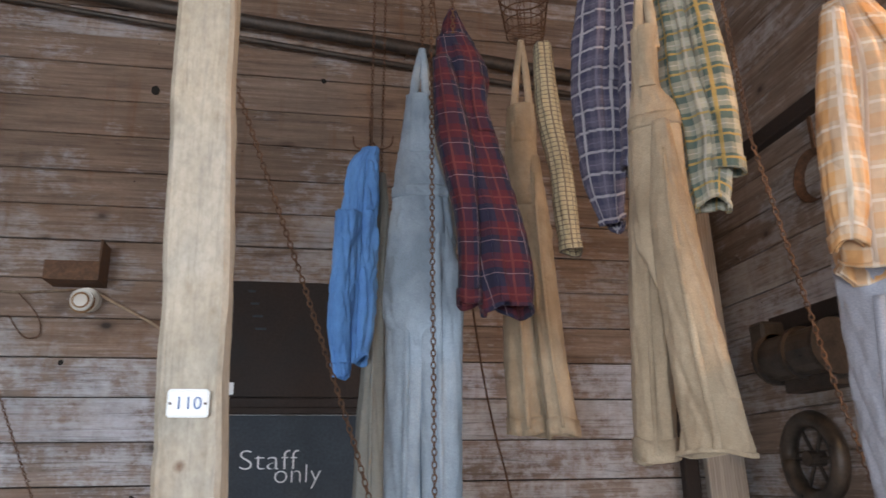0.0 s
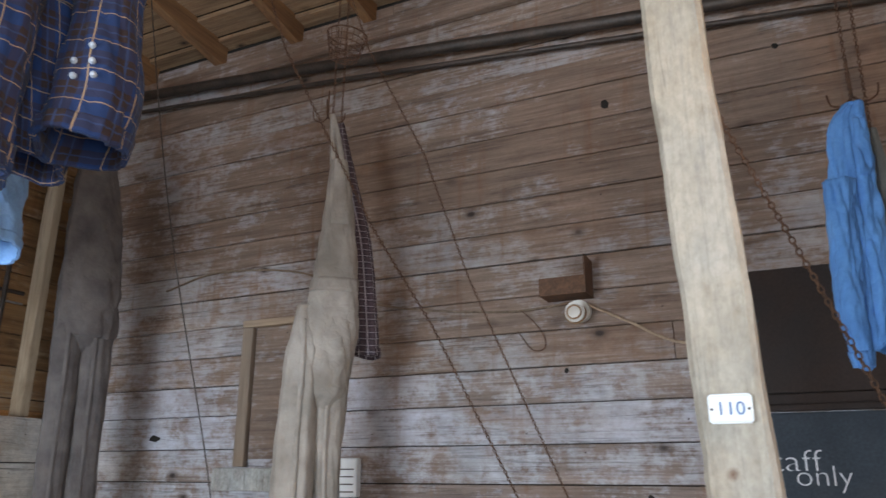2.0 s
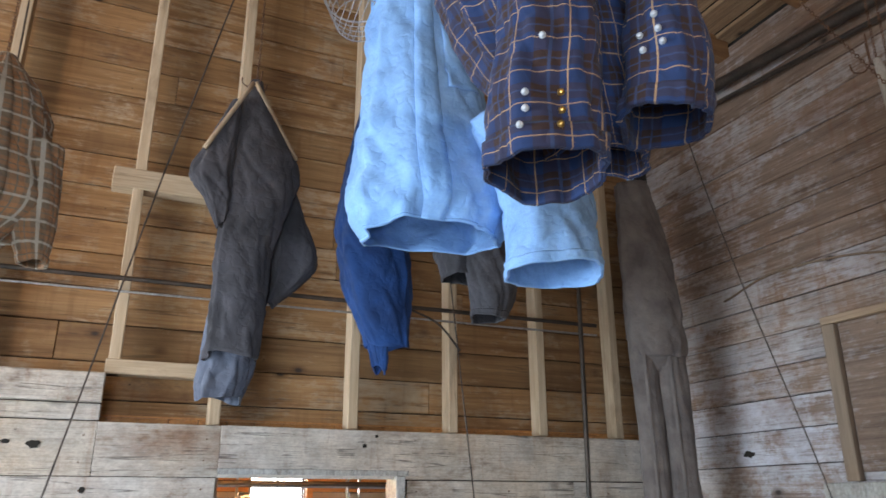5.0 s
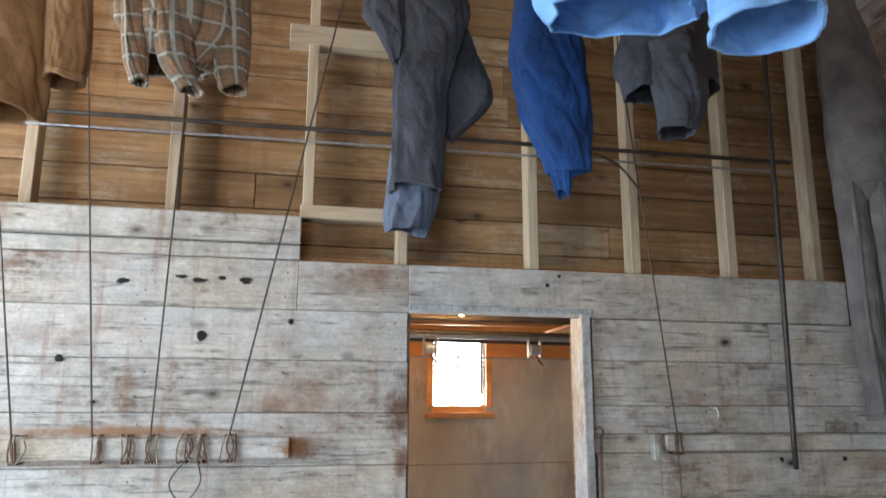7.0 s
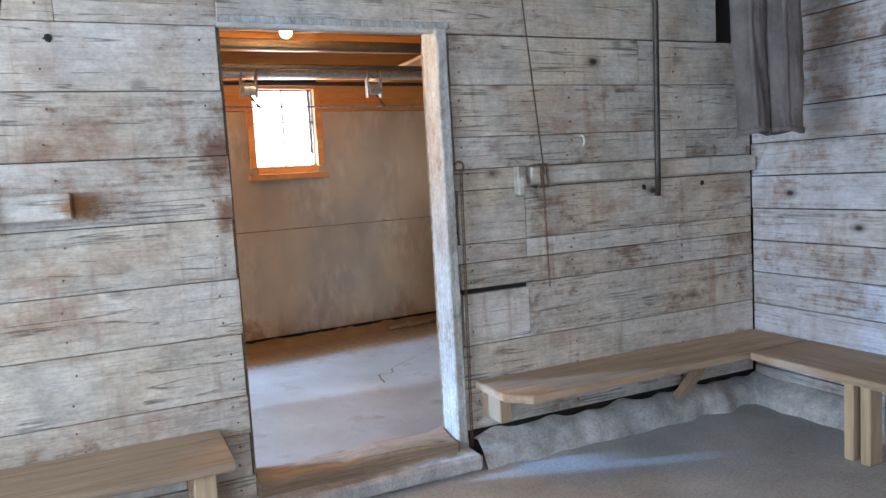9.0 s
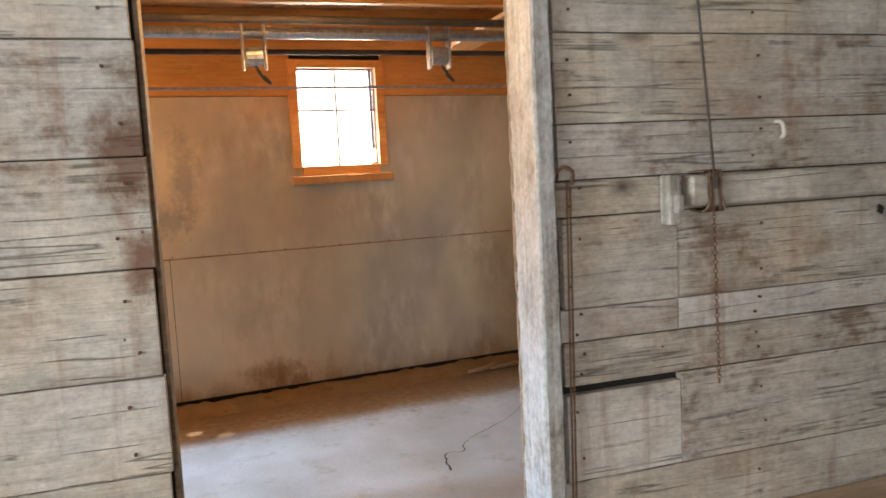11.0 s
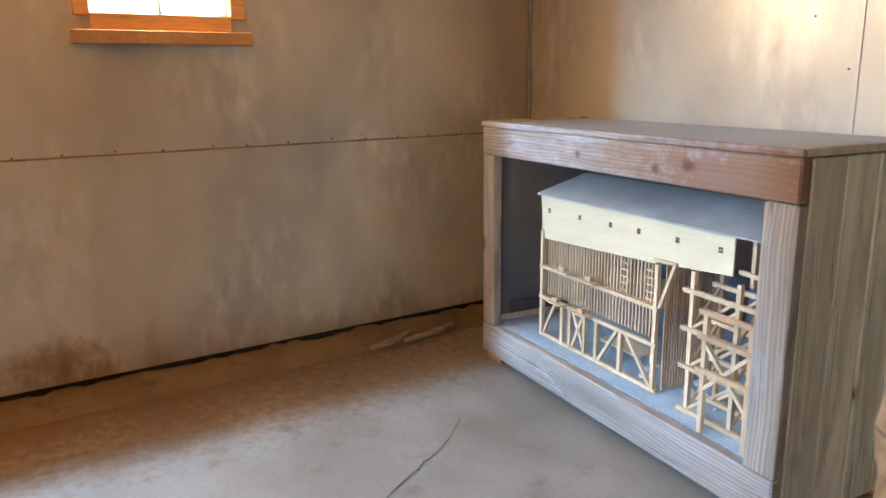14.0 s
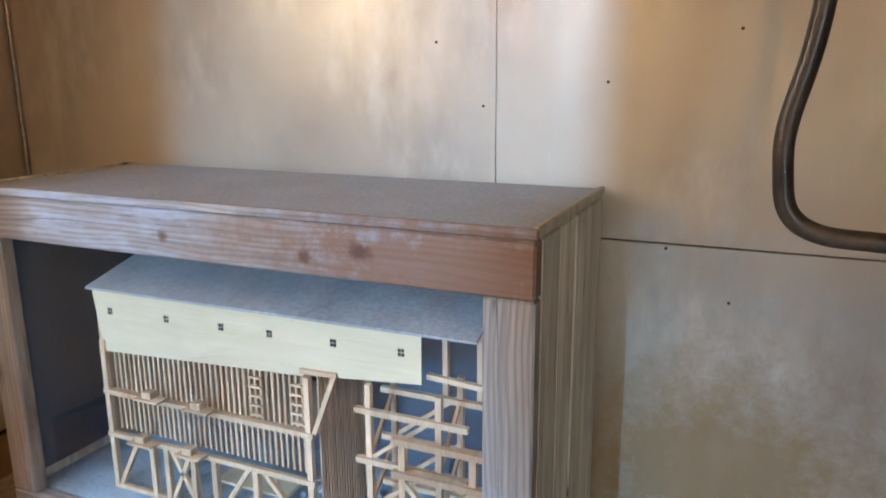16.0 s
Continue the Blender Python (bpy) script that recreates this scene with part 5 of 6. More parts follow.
# ---- benches ----
def bench_board(x0, x1, y0, y1, material, g, round_end=False):
    bm = bmesh.new()
    c = 0.09 if round_end else 0.004
    prof = [(x0, y0), (x1 - c, y0), (x1, y0 + c), (x1, y1), (x0, y1)]
    lo = [bm.verts.new((x, y, 0.315)) for x, y in prof]
    hi = [bm.verts.new((x, y, 0.35)) for x, y in prof]
    bm.faces.new(lo[::-1]), bm.faces.new(hi)
    for i in range(5):
        j = (i + 1) % 5
        bm.faces.new((lo[i], lo[j], hi[j], hi[i]))
    bmesh.ops.bevel(bm, geom=bm.edges[:], offset=0.004, segments=2, affect="EDGES")
    return part("seat", bm, material, g)


g = holder("bench", "worn grey plank bench with a clipped corner beside the door", "bench", "wall benches")
bench_board(W + 0.01, -4.44, 0.40, N - 0.02, BENCH_WOOD, g, True)
part("bracket", bevelled(-4.79, -4.62, 0.43, 0.49, 0.19, 0.315, 0.004), LEG_WOOD, g)
part("brace", bevelled(-0.02, 0.02, -0.03, 0.03, 0, 0.36, 0.003, pose(-4.78, 1.55, 0.05, 0, 40, 0)), LEG_WOOD, g)
g = holder("bench", "worn grey plank bench on doubled timber legs", "bench", "wall benches")
bench_board(-4.43, -1.6, 1.70, N - 0.02, BENCH_WOOD_X, g)
for x in (-3.95, -2.6):
    for dx in (0.0, 0.075):
        part("leg", bevelled(x + dx, x + dx + 0.045, 1.72, 1.80, FLOOR, 0.315, 0.004), LEG_WOOD, g)
    part("back_leg", bevelled(x, x + 0.045, 1.98, 2.04, FLOOR, 0.315, 0.004), LEG_WOOD, g)
g = holder("bench", "worn plank bench along the partition", "bench", "wall benches")
bench_board(W + 0.01, -4.40, -3.6, -0.72, BENCH_WOOD, g)
for y in (-0.86, -2.4):
    part("leg", bevelled(-4.50, -4.43, y, y + 0.075, FLOOR, 0.315, 0.004), LEG_WOOD, g)
    part("back_leg", bevelled(-4.77, -4.70, y, y + 0.075, FLOOR, 0.315, 0.004), LEG_WOOD, g)

# ---- rails and ropes on the west wall ----
def wall_rail(y0, y1, z0, z1, label, wraps):
    g = holder("wall_rail", label, "rail", "tie-off rails")
    part("rail", bevelled(W + 0.004, W + 0.055, y0, y1, z0, z1, 0.006), WEST_WASH, g)
    rr = random.Random(int(y0 * 100))
    for y in wraps:
        for k in range(5):
            yy = y + rr.uniform(-0.03, 0.03)
            bm = bmesh.new()
            pts = [(W + 0.004, yy, z0 - 0.01), (W + 0.062, yy + rr.uniform(-0.02, 0.02), z0 - 0.012), (W + 0.066, yy + rr.uniform(-0.02, 0.02), (z0 + z1) / 2), (W + 0.062, yy, z1 + 0.008), (W + 0.004, yy, z1 + 0.008)]
            hose_into(bm, curve_points(pts, 14), 0.0036, 6)
            part("rope_turn", bm, CHAIN_RUST if k % 3 else SILL_WOOD, g, "dark rope wound round the rail", smooth=True)
    return g


wall_rail(-2.6, -1.15, 1.20, 1.295, "weathered tie-off rail wound with ropes", (-2.30, -1.98, -1.86, -1.75, -1.60, -1.52, -1.42))
wall_rail(0.72, N - 0.02, 1.215, 1.295, "weathered tie-off rail on the partition", (0.775,))
g = holder("cleat", "small pale wooden cleat block at the rail end", "cleat")
part("block", bevelled(W + 0.004, W + 0.05, 0.655, 0.69, 1.17, 1.30, 0.004), JAMB_WOOD, g)
part("peg", bevelled(W + 0.05, W + 0.075, 0.662, 0.683, 1.20, 1.25, 0.004), JAMB_WOOD, g)
bm = bmesh.new()
hose_into(bm, curve_points([(-4.745, -1.60, 1.20), (-4.73, -1.66, 1.10), (-4.73, -1.60, 1.02), (-4.73, -1.53, 1.10), (-4.745, -1.55, 1.20)], 20), 0.0035, 6)
tagged(part("rope_loop", bm, PIPE_IRON, smooth=True), "thin slack loop of dark rope on the rail", "rope")
bm = bmesh.new()
hose_into(bm, curve_points([(W, 1.03, 1.43), (W + 0.025, 1.03, 1.425), (W + 0.028, 1.035, 1.395), (W + 0.012, 1.038, 1.385)], 12), 0.006, 6)
tagged(part("wall_hook", bm, PORCELAIN, smooth=True), "pale bent hook screwed to the planks", "hook")
bm = bmesh.new()
hose_into(bm, curve_points([(-4.74, 1.50, 4.4), (-4.735, 1.47, 3.4), (-4.73, 1.45, 2.2), (-4.73, 1.43, 1.12)], 20), 0.014, 8)
tagged(part("conduit", bm, PIPE_IRON, smooth=True), "dark upright iron pipe on the partition", "pipe")
for z0, z1, r in ((2.79, 2.81, 0.012), (2.72, 2.75, 0.006)):
    bm = bmesh.new()
    bar_into(bm, (W + 0.03, -3.5, z0), (W + 0.03, 1.6, z1), r, 8)
    tagged(part("wall_pipe", bm, PIPE_IRON if r > 0.01 else STEEL), "thin pipe run across the gable studs", "pipe", "gable pipes")
bm = bmesh.new()
hose_into(bm, curve_points([(W + 0.02, 0.35, 2.80), (W + 0.05, 0.52, 2.72), (W + 0.04, 0.66, 2.58)], 10), 0.006, 6)
tagged(part("loose_wire", bm, PIPE_IRON, smooth=True), "bent loose wire on the gable", "wire")
# ---- knot holes in the planks ----
def knot_hole(place, normal, w, h, seed):
    rr = random.Random(seed)
    bm = bmesh.new()
    side = Vector((0, 1, 0)) if normal == "x" else Vector((1, 0, 0))
    out = Vector((1, 0, 0)) if normal == "x" else Vector((0, -1, 0))
    pts = []
    for i in range(14):
        f = 2 * math.pi * i / 14
        k = rr.uniform(0.75, 1.15)
        pts.append(Vector(place) + side * w * k * math.cos(f) + Vector((0, 0, h * k * math.sin(f))))
    a = [bm.verts.new(p + out * 0.0055) for p in pts]
    b = [bm.verts.new(p) for p in pts]
    bm.faces.new(a)
    for i in range(14):
        bm.faces.new((a[i], b[i], b[(i + 1) % 14], a[(i + 1) % 14]))
    return part("knot_hole", bm, DARK_EDGE, wall_west if normal == "x" else wall_north)


for i, (y, z, w, h) in enumerate(((-1.575, 1.755, 0.022, 0.026), (-1.39, 2.02, 0.03, 0.018), (-1.60, 2.015, 0.035, 0.012), (-1.50, 2.03, 0.02, 0.01), (-1.68, 2.03, 0.03, 0.01), (-1.94, 2.0, 0.03, 0.012), (-1.17, 1.83, 0.012, 0.016),
                                  (-2.18, 1.64, 0.018, 0.02), (0.125, 2.05, 0.012, 0.012), (0.19, 2.10, 0.01, 0.01), (1.40, 1.165, 0.012, 0.014), (1.78, 1.165, 0.012, 0.014), (-2.02, 1.45, 0.012, 0.01))):
    knot_hole((W + 0.001, y, z), "x", w, h, i)
for i, (x, z, w, h) in enumerate(((-4.18, 2.016, 0.04, 0.018), (-1.50, 3.536, 0.02, 0.022), (-0.731, 3.65, 0.014, 0.014), (-1.42, 1.73, 0.014, 0.016), (-1.75, 2.27, 0.012, 0.012))):
    knot_hole((x, N - 0.001, z), "y", w, h, 40 + i)

# ---- free-standing post with a number plate ----
post = holder("timber_post", "pale weathered square timber post", "post")
bm = bevelled(-0.0485, 0.0485, 0.0, 0.10, FLOOR, 4.68, 0.008)
bmesh.ops.subdivide_edges(bm, edges=[e for e in bm.edges if abs((e.verts[0].co - e.verts[1].co).z) > 1], cuts=150)
for v in bm.verts:
    v.co += Vector((0.004, 0.004, 0)) * noise.noise(v.co * 6) + Vector((0.0018, 0.002, 0)) * noise.noise(v.co * 31)
    v.co += Vector((-0.931 - 0.042 * (v.co.z - 2.2), 0.02, 0))
part("shaft", bm, POST_WOOD, post)
plate = holder("number_plate", "small white enamel number plate screwed to the post", "plate")
bm = bevelled(-0.948, -0.889, 0.008, 0.0125, 1.892, 1.933, 0.004)
part("plate", bm, ENAMEL, plate)


def lettering(text, place, turn, size, material, parent, name="lettering", thick=0.0006, thin=0.0):
    c = bpy.data.curves.new(name, "FONT")
    c.body, c.size, c.extrude, c.bevel_depth, c.offset = text, size, thick, 0.0, thin
    tmp = bpy.data.objects.new(name, c)
    me = bpy.data.meshes.new_from_object(tmp)
    bpy.data.objects.remove(tmp)
    me.materials.append(material)
    ob = new(name, me)
    ob.parent = parent
    ob.matrix_basis = Matrix.Translation(place) @ turn
    return ob


UPRIGHT = Matrix.Rotation(radians(90), 4, "X")
lettering("110", (-0.9375, 0.0072, 1.904), UPRIGHT, 0.026, BLUE_INK, plate)
for x in (-0.943, -0.894):
    bm = bmesh.new()
    bar_into(bm, (x, 0.009, 1.912), (x, 0.006, 1.912), 0.002, 8)
    part("screw", bm, PIPE_IRON, plate)

# ---- boards on the north wall ----
g = holder("dark_panel", "black-stained wooden panel on the plank wall", "panel")
part("panel", bevelled(-1.13, -0.50, N - 0.028, N - 0.004, 2.13, 2.63, 0.004), BLACK_BOARD, g)
part("ledge", bevelled(-1.13, -0.50, N - 0.05, N - 0.004, 2.06, 2.085, 0.004), BLACK_BOARD, g)
part("lower_panel", bevelled(-1.13, -0.50, N - 0.026, N - 0.004, 2.087, 2.127, 0.003), BLACK_BOARD, g)
part("label_tag", bevelled(-1.085, -1.055, N - 0.032, N - 0.028, 2.14, 2.19, 0.001), ENAMEL, g, "small white paper tag")
for k in range(4):
    part("scribble", bevelled(-1.02 + 0.012 * k, -0.99 + 0.018 * k, N - 0.0295, N - 0.028, 2.58 - 0.055 * k, 2.59 - 0.055 * k, 0.0005), CHALK_BOARD, g, "faint unreadable chalk mark")
g = holder("chalkboard", "slate chalkboard with white chalk lettering", "chalkboard")
part("board", bevelled(-1.12, -0.45, N - 0.030, N - 0.004, 1.45, 2.055, 0.004), CHALK_BOARD, g)
lettering("Staff", (-1.02, N - 0.0315, 1.838), UPRIGHT @ Matrix.Diagonal((1.22, 1, 1, 1)), 0.115, CHALK, g, thin=-0.0022)
lettering("only", (-0.877, N - 0.0315, 1.785), UPRIGHT @ Matrix.Diagonal((1.05, 1, 1, 1)), 0.11, CHALK, g, thin=-0.0022)

# ---- small opening and fittings on the north wall ----
g = holder("wall_frame", "unpainted timber frame round a small boarded opening", "frame")
part("frame_post", bevelled(-3.57, -3.50, N - 0.045, N - 0.005, 1.86, 2.60, 0.004), BENCH_WOOD_Z, g)
part("frame_post", bevelled(-3.08, -3.02, N - 0.045, N - 0.005, 1.86, 2.60, 0.004), BENCH_WOOD_Z, g)
part("frame_head", bevelled(-3.57, -3.02, N - 0.047, N - 0.005, 2.602, 2.64, 0.004), BENCH_WOOD_X, g)
part("infill", bevelled(-3.498, -3.082, N - 0.012, N - 0.004, 1.90, 2.598, 0.002), NORTH_HIGH, g)
part("sill_board", bevelled(-3.70, -3.0, N - 0.05, N - 0.004, 1.74, 1.856, 0.004), JAMB_WOOD, g, "pale painted board")
g = holder("wall_box", "white enamelled junction box on the planks", "box")
part("body", bevelled(-2.93, -2.80, N - 0.05, N - 0.004, 1.72, 1.90, 0.006), ENAMEL, g)
for k in range(4):
    part("slot", bevelled(-2.915, -2.815, N - 0.052, N - 0.05, 1.74 + 0.035 * k, 1.746 + 0.035 * k, 0.0005), PIPE_IRON, g)
socket = holder("lamp_socket", "bare porcelain lamp socket with a rusty shade plate", "lamp")
bm = bmesh.new()
bar_into(bm, (-1.67, N - 0.003, 2.53), (-1.67, N - 0.05, 2.525), 0.05, 20)
bar_into(bm, (-1.67, N - 0.05, 2.525), (-1.67, N - 0.11, 2.51), 0.035, 20, 0.045)
part("socket", bm, PORCELAIN, socket, smooth=False)
bm = bmesh.new()
bmesh.ops.create_uvsphere(bm, u_segments=18, v_segments=10, radius=0.045, matrix=Matrix.Translation((-1.67, N - 0.112, 2.505)) @ Matrix.Diagonal((1.0, 0.42, 0.95, 1)))
part("globe", bm, PORCELAIN, socket, "yellowed porcelain face", smooth=True)
for r0, dy in ((0.046, 0.100), (0.031, 0.126)):
    bm = bmesh.new()
    hose_into(bm, [Vector((-1.67 + r0 * math.cos(a * math.pi / 12), N - dy, 2.505 + r0 * 0.95 * math.sin(a * math.pi / 12))) for a in range(25)], 0.004, 6)
    part("ring", bm, RUSTY, socket, "rust-stained ring", smooth=True)
bm = bevelled(-1.82, -1.61, N - 0.14, N - 0.006, 2.585, 2.592, 0.002)
box_into(bm, -1.82, -1.61, N - 0.145, N - 0.138, 2.585, 2.665)
box_into(bm, -1.615, -1.608, N - 0.14, N - 0.006, 2.585, 2.76)
part("shade", bm, CHAIN_RUST, socket, "bent rusty tin plate")
rope([(-4.2, N - 0.02, 2.88), (-3.8, N - 0.02, 2.95), (-3.2, N - 0.02, 2.88), (-2.73, N - 0.02, 2.66), (-2.06, N - 0.02, 2.56), (-1.70, N - 0.03, 2.57)], 0.006, SILL_WOOD, "old cloth-covered wire along the planks", "wire", 40)
rope([(-1.66, N - 0.03, 2.57), (-1.45, N - 0.02, 2.46), (-1.25, N - 0.02, 2.36), (-0.95, N - 0.02, 2.34)], 0.007, BENCH_WOOD, "old twin wire sagging along the planks", "wire", 30)
rope([(-1.95, N - 0.02, 2.56), (-1.86, N - 0.02, 2.46), (-1.84, N - 0.02, 2.38), (-1.90, N - 0.02, 2.37), (-1.97, N - 0.02, 2.46)], 0.0028, CHAIN_RUST, "loose wire loop on the planks", "wire", 30)
bm = bmesh.new()
hose_into(bm, curve_points([(W + 0.01, N - 0.09, 4.26), (-3.0, N - 0.09, 4.09), (-1.5, N - 0.09, 3.93), (-0.3, N - 0.09, 3.82), (E - 0.01, N - 0.09, 3.66)], 30), 0.033, 10)
tagged(part("steam_pipe", bm, PIPE_IRON, smooth=True), "dark iron pipe sloping along the top of the wall", "pipe")
bm = bmesh.new()
hose_into(bm, curve_points([(W + 0.01, N - 0.06, 4.16), (-3.0, N - 0.06, 4.0), (-1.5, N - 0.06, 3.85), (E - 0.01, N - 0.06, 3.58)], 30), 0.014, 8)
tagged(part("steam_pipe", bm, PIPE_IRON, smooth=True), "thin dark pipe below the larger one", "pipe")

# ---- the cluttered east corner ----
g = holder("corner_board", "grey upright board leaning in the corner", "board")
part("board", bevelled(1.02, 1.20, 1.98, 2.02, FLOOR, 3.3, 0.004, pose(0, 0, 0, 0, -1.2, 0)), GREY_WOOD_Z, g)
g = holder("pole", "dark upright timber pole in the corner", "pole")
part("pole", bevelled(0.90, 0.97, 2.03, 2.08, FLOOR, 3.4, 0.006), BLACK_BOARD, g)
for z0, y0, y1 in ((3.19, 0.9, 1.9), (2.36, 0.7, 1.7)):
    ob = part("wall_bracket", bevelled(E - 0.07, E - 0.003, y0, y1, z0, z0 + 0.07, 0.005), BLACK_BOARD)
    tagged(ob, "dark timber batten across the east wall", "batten", "east wall battens")


def pan(y, z, r):
    g = holder("pan", "rusty round iron pan hung on the wall", "pan")
    bm = bmesh.new()
    prof = [(r * 0.05, 0.0), (r * 0.8, 0.0), (r, 0.05), (r * 0.97, 0.05), (r * 0.78, 0.01), (r * 0.05, 0.01)]
    rings = [[bm.verts.new((E - 0.01 - h, y + q * math.cos(a * 0.2618), z + q * math.sin(a * 0.2618))) for a in range(24)] for q, h in prof]
    for r0, r1 in zip(rings, rings[1:]):
        for a in range(24):
            bm.faces.new((r0[a], r0[(a + 1) % 24], r1[(a + 1) % 24], r1[a]))
    bm.faces.new(rings[0])
    part("bowl", bm, CHAIN_RUST, g, smooth=True)
    part("handle", bevelled(E - 0.03, E - 0.02, y - 0.012, y + 0.012, z + r, z + r + 0.16, 0.003), CHAIN_RUST, g)
    return g


pan(1.30, 2.93, 0.11)
g = holder("wheel", "dark rubber-rimmed iron wheel hung on the wall", "wheel")
bm = bmesh.new()
ring = [Vector((E - 0.06, 1.55 + 0.15 * math.cos(a * math.pi / 16), 1.85 + 0.15 * math.sin(a * math.pi / 16))) for a in range(33)]
hose_into(bm, ring, 0.035, 8)
part("tyre", bm, BLACK_HOSE, g, smooth=True)
bm = bmesh.new()
bar_into(bm, (E - 0.09, 1.55, 1.85), (E - 0.01, 1.55, 1.85), 0.03, 12)
part("hub", bm, PIPE_IRON, g)
for k in range(6):
    f = k * math.pi / 3
    bm = bmesh.new()
    bar_into(bm, (E - 0.05, 1.55, 1.85), (E - 0.05, 1.55 + 0.13 * math.cos(f), 1.85 + 0.13 * math.sin(f)), 0.008, 6)
    part("spoke", bm, PIPE_IRON, g)
g = holder("hoist_motor", "black greasy cast-iron hoist motor on the wall", "motor")
bm = bmesh.new()
bar_into(bm, (E - 0.12, 1.25, 2.24), (E - 0.12, 1.60, 2.24), 0.09, 18)
part("drum", bm, BLACK_HOSE, g)
for y in (1.24, 1.42, 1.60):
    bm = bmesh.new()
    bar_into(bm, (E - 0.12, y, 2.24), (E - 0.12, y + 0.02, 2.24), 0.105, 18)
    part("flange", bm, PIPE_IRON, g)
part("mount", bevelled(E - 0.12, E - 0.003, 1.28, 1.58, 2.10, 2.16, 0.006), PIPE_IRON, g)
part("gear_case", bevelled(E - 0.17, E - 0.03, 1.60, 1.70, 2.26, 2.40, 0.012), BLACK_HOSE, g)

# ---- back room: window ----
win = holder("window", "small four-pane window in a varnished frame", "window")
win["kind"] = "structure"


def in_back(name, x0, x1, y0, y1, z0, z1, material, parent, r=0.003, label=""):
    return part(name, bevelled(x0, x1, y0, y1, z0, z1, r, BACK), material, parent, label)


y0, y1, z0, z1 = WIN
for nm, b in (("stile", (y0 - 0.055, y0, z0 - 0.01, z1 + 0.05)), ("stile", (y1, y1 + 0.055, z0 - 0.01, z1 + 0.05)), ("head", (y0, y1, z1, z1 + 0.05)), ("bottom_rail", (y0, y1, z0 - 0.058, z0))):
    in_back(nm, -0.10, 0.022, *b, ORANGE_WOOD, win)
in_back("window_sill", -0.10, 0.055, y0 - 0.07, y1 + 0.07, z0 - 0.108, z0 - 0.060, ORANGE_X, win, label="orange-brown worn sill")
ym, zm = (y0 + y1) / 2, z0 + 0.345
in_back("muntin", -0.055, -0.03, ym - 0.006, ym + 0.006, z0 + 0.001, z1 - 0.001, JAMB_WOOD, win)
for a, b in ((y0, ym - 0.0095), (ym + 0.0095, y1)):
    in_back("cross_bar", -0.055, -0.03, a + 0.001, b - 0.001, zm - 0.006, zm + 0.006, JAMB_WOOD, win)
for a, b in ((y0, ym), (ym, y1)):
    for c, d in ((z0, zm), (zm, z1)):
        ob = in_back("pane", -0.044, -0.041, a + 0.008, b - 0.008, c + 0.008, d - 0.008, GLASS, win, 0.0005)
        ob.visible_shadow = False
bm = bmesh.new()
v = [bm.verts.new(BACK @ Vector((-1.6, a, b))) for a, b in ((-2.5, 0.2), (2.5, 0.2), (2.5, 3.6), (-2.5, 3.6))]
bm.faces.new(v)
tagged(part("backdrop", bm, DAYLIGHT), "bright hazy daylight outside", "backdrop", kind="structure")

# ---- back room: pipes and lamp under the ceiling ----
for x, z, r, m in ((-5.50, 1.95, 0.026, PIPE_IRON), (-5.72, 1.88, 0.014, PIPE_IRON), (-5.95, 1.88, 0.022, STEEL), (-6.35, 1.88, 0.012, PIPE_IRON), (-6.9, 1.80, 0.007, STEEL)):
    bm = bmesh.new()
    bar_into(bm, (x, -2.405, z + 0.02), (x, BN + 0.003, z - 0.01), r, 10)
    tagged(part("ceiling_pipe", bm, m, smooth=False), "iron pipe slung under the ceiling", "pipe", "ceiling pipes")
lamp = holder("hanging_bulb", "lit bare light bulb under the ceiling", "lamp")
bm = bmesh.new()
bmesh.ops.create_uvsphere(bm, u_segments=16, v_segments=10, radius=0.030, matrix=Matrix.Translation((-5.2, -0.24, 1.965)) @ Matrix.Diagonal((1, 1, 1.35, 1)))
ob = part("bulb", bm, LIT_BULB, lamp, smooth=True)
ob.visible_shadow = False
bm = bmesh.new()
bar_into(bm, (-5.2, -0.24, 2.0), (-5.2, -0.24, 2.13), 0.017, 12)
part("socket", bm, PIPE_IRON, lamp)


bm = bevelled(-0.65, 0.65, -0.075, 0.075, 0.0, 0.022, 0.003, pose(-6.25, 0.84, 1.985, 0, -2, 4))
tagged(part("loose_board", bm, ORANGE_X), "pale orange loose board laid over the ceiling pipes", "board")


def pulley(y):
    g = holder("pulley_block", "grey cast pulley block clamped to a pipe", "pulley", "pulley blocks")
    bm = bmesh.new()
    bar_into(bm, (-5.95, y - 0.03, 1.80), (-5.95, y + 0.03, 1.80), 0.035, 16)
    part("sheave", bm, STEEL, g)
    for dy in (-0.045, 0.035):
        part("cheek", bevelled(-5.975, -5.925, y + dy, y + dy + 0.01, 1.75, 1.92, 0.004), STEEL, g)
    bm = bmesh.new()
    hose_into(bm, curve_points([(-5.92, y, 1.76), (-5.90, y + 0.02, 1.72), (-5.93, y + 0.05, 1.70), (-5.96, y + 0.03, 1.73)], 10), 0.006, 6)
    part("clevis", bm, PIPE_IRON, g, smooth=True)


pulley(-0.28)
pulley(0.43)
# ---- foot of the back wall ----
DIRT = speckled("packed_dirt", (0.15, 0.085, 0.038), (0.21, 0.135, 0.070), 6, 0.8, 0, 0.5, c=(0.11, 0.065, 0.03), fine=75, grit=0.10)
bm = bmesh.new()
prev = None
